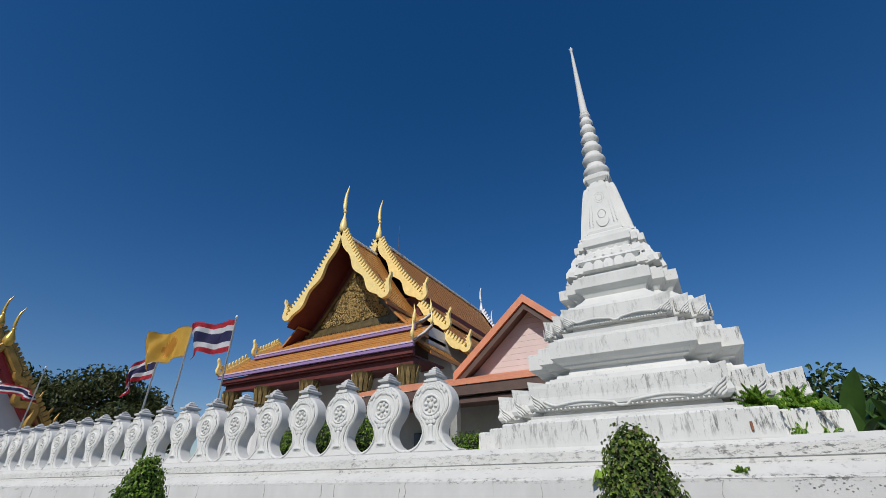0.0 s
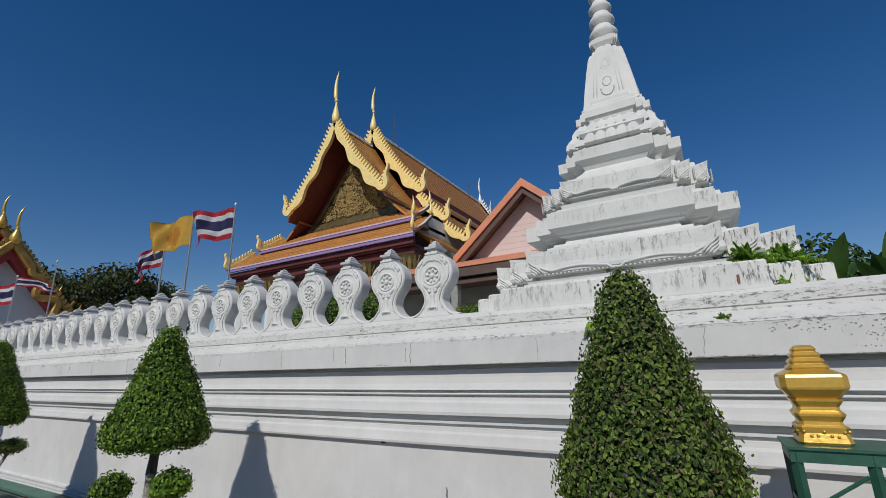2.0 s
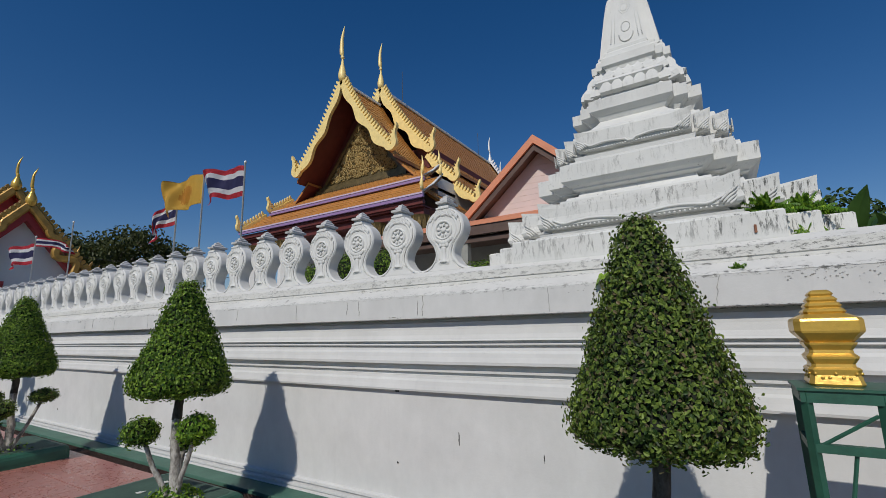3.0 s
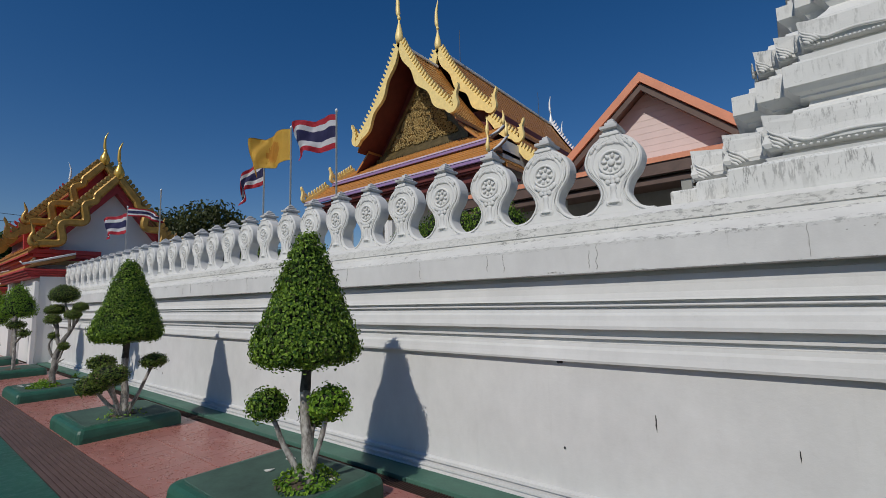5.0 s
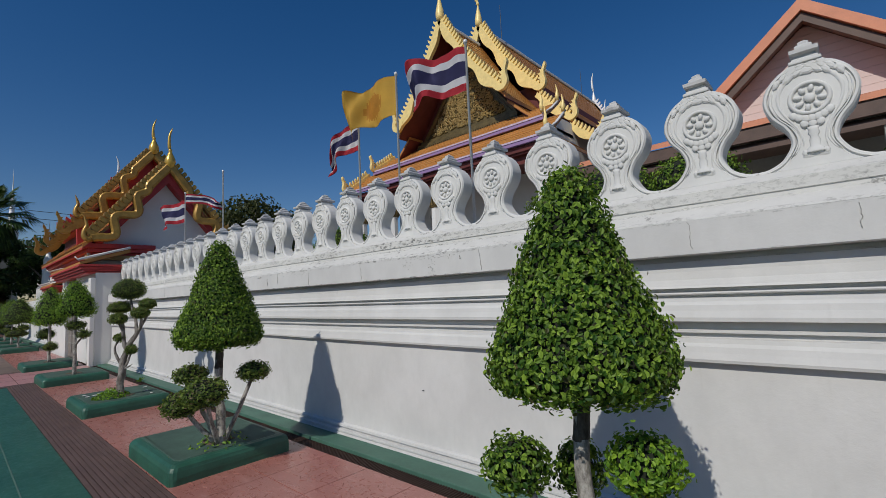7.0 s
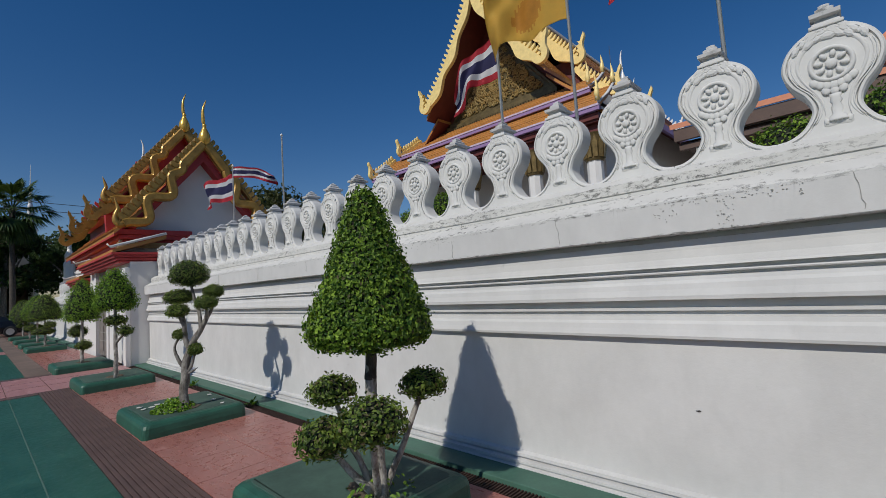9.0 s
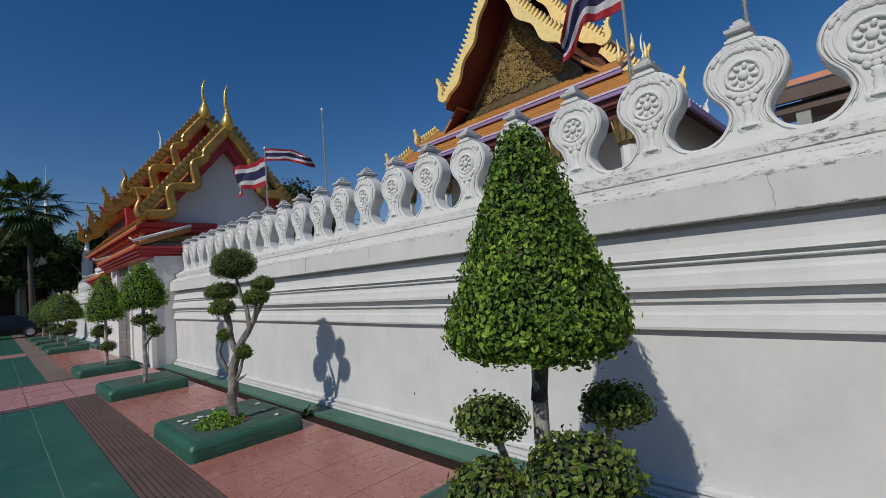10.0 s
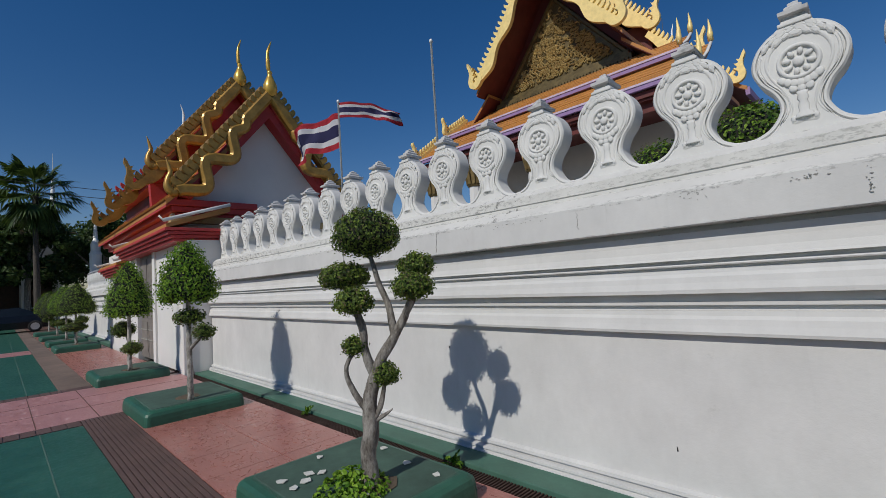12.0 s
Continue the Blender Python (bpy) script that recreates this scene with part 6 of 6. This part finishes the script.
for k, f in enumerate(((2.645, 0.105, 2.382, 0.22, 40), (2.89, 0.37, 2.382, 0.24, 44), (2.97, 0.46, 2.382, 0.24, 26), (2.70, 0.20, 2.382, 0.22, 22), (2.85, 0.05, 2.20, 0.11, 6), (3.01, 0.26, 2.20, 0.12, 6), (2.43, -0.26, 1.985, 0.06, 10), (1.69, 0.35, 2.684, 0.11, 9), (-9.95, -0.60, -0.01, 0.16, 9), (-12.4, -0.60, -0.01, 0.15, 8))):
    fern(*f, 100 + k)
vine = empty("seedling", pose(1.60, -0.30, 1.955), "seedling with two heart-shaped leaves growing from the coping", "plant")
for k, (head, size) in enumerate(((3.6, 0.085), (4.6, 0.065), (5.6, 0.05))):
    bm = bmesh.new()
    tip = Vector((math.cos(head) * 0.05, math.sin(head) * 0.05, 0.03 + 0.015 * k))
    tube(bm, [(0, 0.01, -0.01), tuple(tip * 0.6), tuple(tip)], [0.003, 0.0025, 0.002], 5)
    heart = [(0.0, 0.0), (0.30, 0.22), (0.55, 0.12), (0.62, -0.22), (0.36, -0.62), (0.0, -1.0), (-0.36, -0.62), (-0.62, -0.22), (-0.55, 0.12), (-0.30, 0.22)]
    plate(bm, [(x * size, z * size) for x, z in heart], -0.001, 0.001, Matrix.Translation(tip) @ Matrix.Rotation(head + math.pi / 2, 4, "Z") @ Matrix.Rotation(radians(-25), 4, "X"))
    part("leaf", bm, LEAFNEW, vine)
bm = bmesh.new()
box(bm, 2.555, -0.108, 2.23, 2.571, -0.088, 2.288, bevel=0.004)
tagged(part("rusty_bracket", bm, plain("rust", (0.26, 0.11, 0.06), 0.8, 0, 0.4, 20, 80, 0.5)), "small rusty metal bracket on the chedi plinth", "bracket")


def broad_tree(x, y, z0, h, r, n, seed, label, mat=FARLEAF, size=0.35):
    rng = np.random.default_rng(seed)
    rg = random.Random(seed)
    root = empty("tree", pose(x, y, z0), label, "tree", "trees in the distance")
    trunk(root, [(0, 0, 0), (0.1 * r, 0, h * 0.35), (0, 0.05 * r, h * 0.7)], [0.05 * r + 0.1, 0.04 * r + 0.07, 0.04 * r])
    pts, nrm = [], []
    blobs = []
    for k in range(16):
        a, q = rg.uniform(0, 6.28), math.sqrt(rg.random())
        blobs.append((r * 0.72 * q * math.cos(a), r * 0.72 * q * math.sin(a), h * rg.uniform(0.5, 0.92) - 0.12 * h * q, r * rg.uniform(0.22, 0.40)))
    for k, (bx, by, bz, br) in enumerate(blobs):
        if k < 7:
            trunk(root, [(0, 0, h * 0.35), (bx * 0.5, by * 0.5, (h * 0.4 + bz) / 2), (bx, by, bz)], [0.03 * r, 0.02 * r, 0.008 * r], "limb")
        v = rng.normal(0, 1, (n // 16, 3))
        v /= np.linalg.norm(v, axis=1)[:, None]
        rad = br * rng.uniform(0.55, 1.12, (n // 16, 1))
        pts.append(np.array([[bx, by, bz]]) + v * rad * np.array([[1, 1, 0.75]]))
        nrm.append(v)
    leaf_mesh("crown", np.concatenate(pts), np.concatenate(nrm), size, mat, root, rng)
    return root


OLIVE = foliage("olive_tree_leaves", (0.03, 0.045, 0.015), (0.10, 0.11, 0.04), dryness=0.05)
broad_tree(-47, 15.5, 1.0, 11.2, 8.0, 9000, 1, "wide olive-green tree beyond the wall", OLIVE, 0.42)
broad_tree(-58, 17.5, 1.0, 13.0, 7.5, 8000, 2, "wide olive-green tree beyond the wall", OLIVE, 0.42)
broad_tree(-40, 17.5, 1.0, 8.0, 4.5, 5000, 3, "low olive-green tree beyond the wall", OLIVE, 0.36)
# trees at y -8.5 and -11.5 are added sunward, to shade the pavilion
for k, (x, y, h, r) in enumerate(((-50, 2.5, 8.4, 3.6), (-54, 5.5, 9.6, 4.0), (-50, 8.0, 9.0, 3.6), (-62, -0.5, 8.5, 4.5), (-60, -7.0, 9.0, 5.0), (-66, -13.0, 9.5, 6.0), (-64, 3.5, 10, 5), (-50.5, -8.5, 11, 4.2), (-56, -11.5, 12, 4.6), (-49.0, -5.2, 5.2, 1.9), (-50.0, -1.8, 8.6, 2.6), (-49.5, -4.0, 8.0, 2.2))):
    broad_tree(x, y, 0, h, r, 5000, 10 + k, "dark green tree in deep shade", FARLEAF, 0.34)
broad_tree(4.9, 6.6, 1.5, 1.9, 1.2, 3500, 31, "dark green tree behind the chedi", FARLEAF, 0.12)
broad_tree(3.7, 6.0, 1.5, 2.3, 1.2, 3000, 32, "dark green tree behind the chedi", FARLEAF, 0.12)

# ---- fan palm ----
palm = empty("palm_tree", pose(-46, -1.55, 0), "tall fan palm with dark drooping fronds", "palm tree")
trunk(palm, [(0.2, 0.1, 0), (0.05, 0.05, 3.0), (0, 0, 6.0), (0, 0, 8.6)], [0.20, 0.17, 0.15, 0.17], lime=2)
rgp = random.Random(5)
for k in range(46):
    head, rise = k * 2.4, -1.2 + 2.5 * (k / 46) + rgp.uniform(-0.15, 0.15)
    ln = rgp.uniform(1.8, 2.6)
    hub = Vector((math.cos(head) * math.cos(rise) * ln * 0.55, math.sin(head) * math.cos(rise) * ln * 0.55, 8.7 + math.sin(rise) * ln * 0.55))
    bm = bmesh.new()
    tube(bm, [(0, 0, 8.6), tuple(hub)], [0.03, 0.018], 4)
    for j in range(15):
        sp = (j - 7) / 7 * 1.25
        d = Vector((math.cos(head + sp) * math.cos(rise), math.sin(head + sp) * math.cos(rise), math.sin(rise) * math.cos(sp)))
        e = hub + d * ln * 0.62 + Vector((0, 0, -0.25 * (1 + abs(sp))))
        mid = hub + d * ln * 0.36
        w = Vector((-d.y, d.x, 0.3)).normalized() * 0.085
        vv = [bm.verts.new(q) for q in (hub, mid + w, e, mid - w)]
        bm.faces.new(vv)
    part("frond", bm, FARLEAF, palm)

# ---- pavilion, spires, car and wires at the end of the walk ----
pav = empty("pavilion", pose(-56, -3.0, 0), "shaded open pavilion with white posts and gilded eaves", "pavilion")
for y in (-6.0, -3.6, -1.2, 1.2, 3.4):
    part("post", boxes((-0.15, y - 0.17, 0.0, 0.15, y + 0.17, 4.3), bevel=0.03), PLASTER, pav)
    part("rear_post", boxes((-5.2, y - 0.17, 0.0, -4.9, y + 0.17, 4.3)), PLASTER, pav)
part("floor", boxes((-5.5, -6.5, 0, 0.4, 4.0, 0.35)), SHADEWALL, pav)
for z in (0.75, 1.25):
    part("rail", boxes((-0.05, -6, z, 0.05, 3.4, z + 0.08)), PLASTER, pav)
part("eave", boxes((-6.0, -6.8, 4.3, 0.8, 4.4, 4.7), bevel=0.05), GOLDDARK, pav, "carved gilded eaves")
# gilding darkened in its colour to stand for the trees' shade
part("upper_floor", boxes((-5.2, -5.8, 4.7, 0.2, 3.4, 7.4)), plain("shade_dark_gilding", (0.15, 0.105, 0.06), 0.6, 0.1, 0.5, 1.5, 10, 0.6), pav, "dark carved upper wall")
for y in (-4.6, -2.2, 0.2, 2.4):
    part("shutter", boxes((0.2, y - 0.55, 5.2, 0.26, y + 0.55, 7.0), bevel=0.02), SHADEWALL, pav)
bm = bmesh.new()
plate(bm, [(-7.0, 7.4), (4.6, 7.4), (3.2, 7.9), (-1.2, 8.8), (-5.6, 7.9)], 0, 0.5, Matrix.Rotation(math.pi / 2, 4, "Z"))
part("gable", bm, GOLDDARK, pav)
part("back_wall", boxes((-5.6, -6.4, 0.3, -5.3, 3.9, 4.3)), BROWN, pav)


def small_spire(x, y, z0, z1, r, label):
    root = empty("small_chedi", pose(x, y, 0), label, "chedi")
    h = z1 - z0
    bm = bmesh.new()
    lathe(bm, [(r, 0), (r, z0), (r * 1.1, z0 + 0.04 * h), (r * 0.8, z0 + 0.10 * h), (r * 0.85, z0 + 0.22 * h), (r * 0.5, z0 + 0.30 * h)], (0, 0), 12)
    part("base", bm, PLASTER, root)
    bm = bmesh.new()
    pr = []
    for k in range(9):
        t = k / 9
        rr = r * (0.5 - 0.40 * t)
        pr += [(rr, z0 + h * (0.30 + 0.45 * t)), (rr * 0.75, z0 + h * (0.33 + 0.45 * t))]
    lathe(bm, pr + [(r * 0.07, z0 + 0.78 * h), (0.01, z1)], (0, 0), 12)
    part("spire", bm, STEEL, root)


small_spire(-46, 1.52, 4.6, 8.4, 0.34, "small white and gold chedi with a ringed spire")
small_spire(-75, 1.2, 9.0, 19.0, 0.8, "slender white spire far beyond the trees")

car = empty("car", pose(-43.0, -3.1, 0, 0, 0, 90), "black parked saloon car in shade", "car")
bm = bmesh.new()
sec = [(-2.1, 0.35, 0.62, 0.74), (-1.9, 0.25, 0.86, 0.84), (-0.9, 0.22, 0.95, 0.88), (0.0, 0.22, 0.95, 0.88), (1.0, 0.22, 0.96, 0.88), (1.9, 0.25, 0.95, 0.84), (2.15, 0.38, 0.75, 0.74)]
loft(bm, [[(x, -w, z0), (x, -w * 1.02, (z0 + z1) / 2), (x, -w * 0.94, z1), (x, w * 0.94, z1), (x, w * 1.02, (z0 + z1) / 2), (x, w, z0)] for x, z0, z1, w in sec])
body = part("body", bm, BLACKCAR, car, smooth=False)
bm = bmesh.new()
loft(bm, [[(x, -w, z0), (x, -w * 0.8, z1), (x, w * 0.8, z1), (x, w, z0)] for x, z0, z1, w in ((-1.0, 0.93, 0.96, 0.8), (-0.35, 0.93, 1.38, 0.8), (0.7, 0.93, 1.42, 0.8), (1.6, 0.93, 0.99, 0.8))])
part("cabin", bm, GLASSDARK, car, "dark tinted windows")
for x in (-1.3, 1.35):
    for sy in (-1, 1):
        bm = bmesh.new()
        mm = Matrix.Translation((x, sy * 0.80, 0.32)) @ Matrix.Rotation(math.pi / 2, 4, "X")
        loft(bm, [[mm @ Vector((r * math.cos(a), r * math.sin(a), z)) for a in [2 * math.pi * i / 20 for i in range(20)]] for r, z in ((0.27, -0.11), (0.32, -0.08), (0.32, 0.08), (0.27, 0.11))])
        wh = part("wheel", bm, RUBBER, car)
        bm = bmesh.new()
        loft(bm, [[mm @ Vector((r * math.cos(a), r * math.sin(a), z * -sy)) for a in [2 * math.pi * i / 16 for i in range(16)]] for r, z in ((0.20, 0.09), (0.20, 0.125), (0.06, 0.12))])
        part("rim", bm, ALLOY, wh)
for z, sag in ((8.6, 0.35), (8.1, 0.35)):
    bm = bmesh.new()
    tube(bm, [(-40, -14 + 2.2 * i, z + 0.15 - 0.05 * i - sag * math.sin(math.pi * i / 18)) for i in range(19)], [0.018] * 19, 5)
    tagged(part("power_line", bm, WIREMAT), "black overhead power cable strung across the road", "cable")
for y in (-14, 25.6):
    bm = bmesh.new()
    lathe(bm, [(0.16, -0.15), (0.12, 9.2)], (-40, y), 10)
    tagged(part("utility_pole", bm, SHADEWALL), "grey concrete utility pole carrying power cables", "utility pole")

# ---- red stamped paving between the planters ----
shared = {}
x = 6.0
k = 0
while x > -38:
    w = 0.62
    if BAND[0] - 0.1 < x and x - w < BAND[1]:
        x -= w
        continue
    for j in range(2):
        y0, y1 = RED + 0.004 + j * 0.66, RED + 0.004 + (j + 1) * 0.66 - 0.008
        if (j, w) not in shared:
            bm = bmesh.new()
            box(bm, -w + 0.006, y0, -0.011, 0, y1, 0.0, bevel=0.0015)
            for (cxx, rr) in ((-w * 0.5, 0.17), (-w * 0.5, 0.085)):       # stamped rosette ridges
                n = 14
                for i in range(n):
                    a0, a1 = 2 * math.pi * i / n, 2 * math.pi * (i + 0.55) / n
                    cy = (y0 + y1) / 2
                    wob = 1.25 if i % 2 else 0.9
                    before = set(bm.faces)
                    tube(bm, [(cxx + rr * wob * math.cos(a0), cy + rr * wob * math.sin(a0), -0.001), (cxx + rr * math.cos(a1), cy + rr * math.sin(a1), -0.001)], [0.0045, 0.0045], 4)
                    for f in bm.faces:
                        if f not in before:
                            f.material_index = 1
            me_ob = part("slab", bm, [REDPAVE, STAMP], pave)
            me_ob.location.x = x
            shared[(j, w)] = me_ob.data
        else:
            o = new("slab", shared[(j, w)])
            o.parent = pave
            o.location.x = x
    x -= w
    k += 1
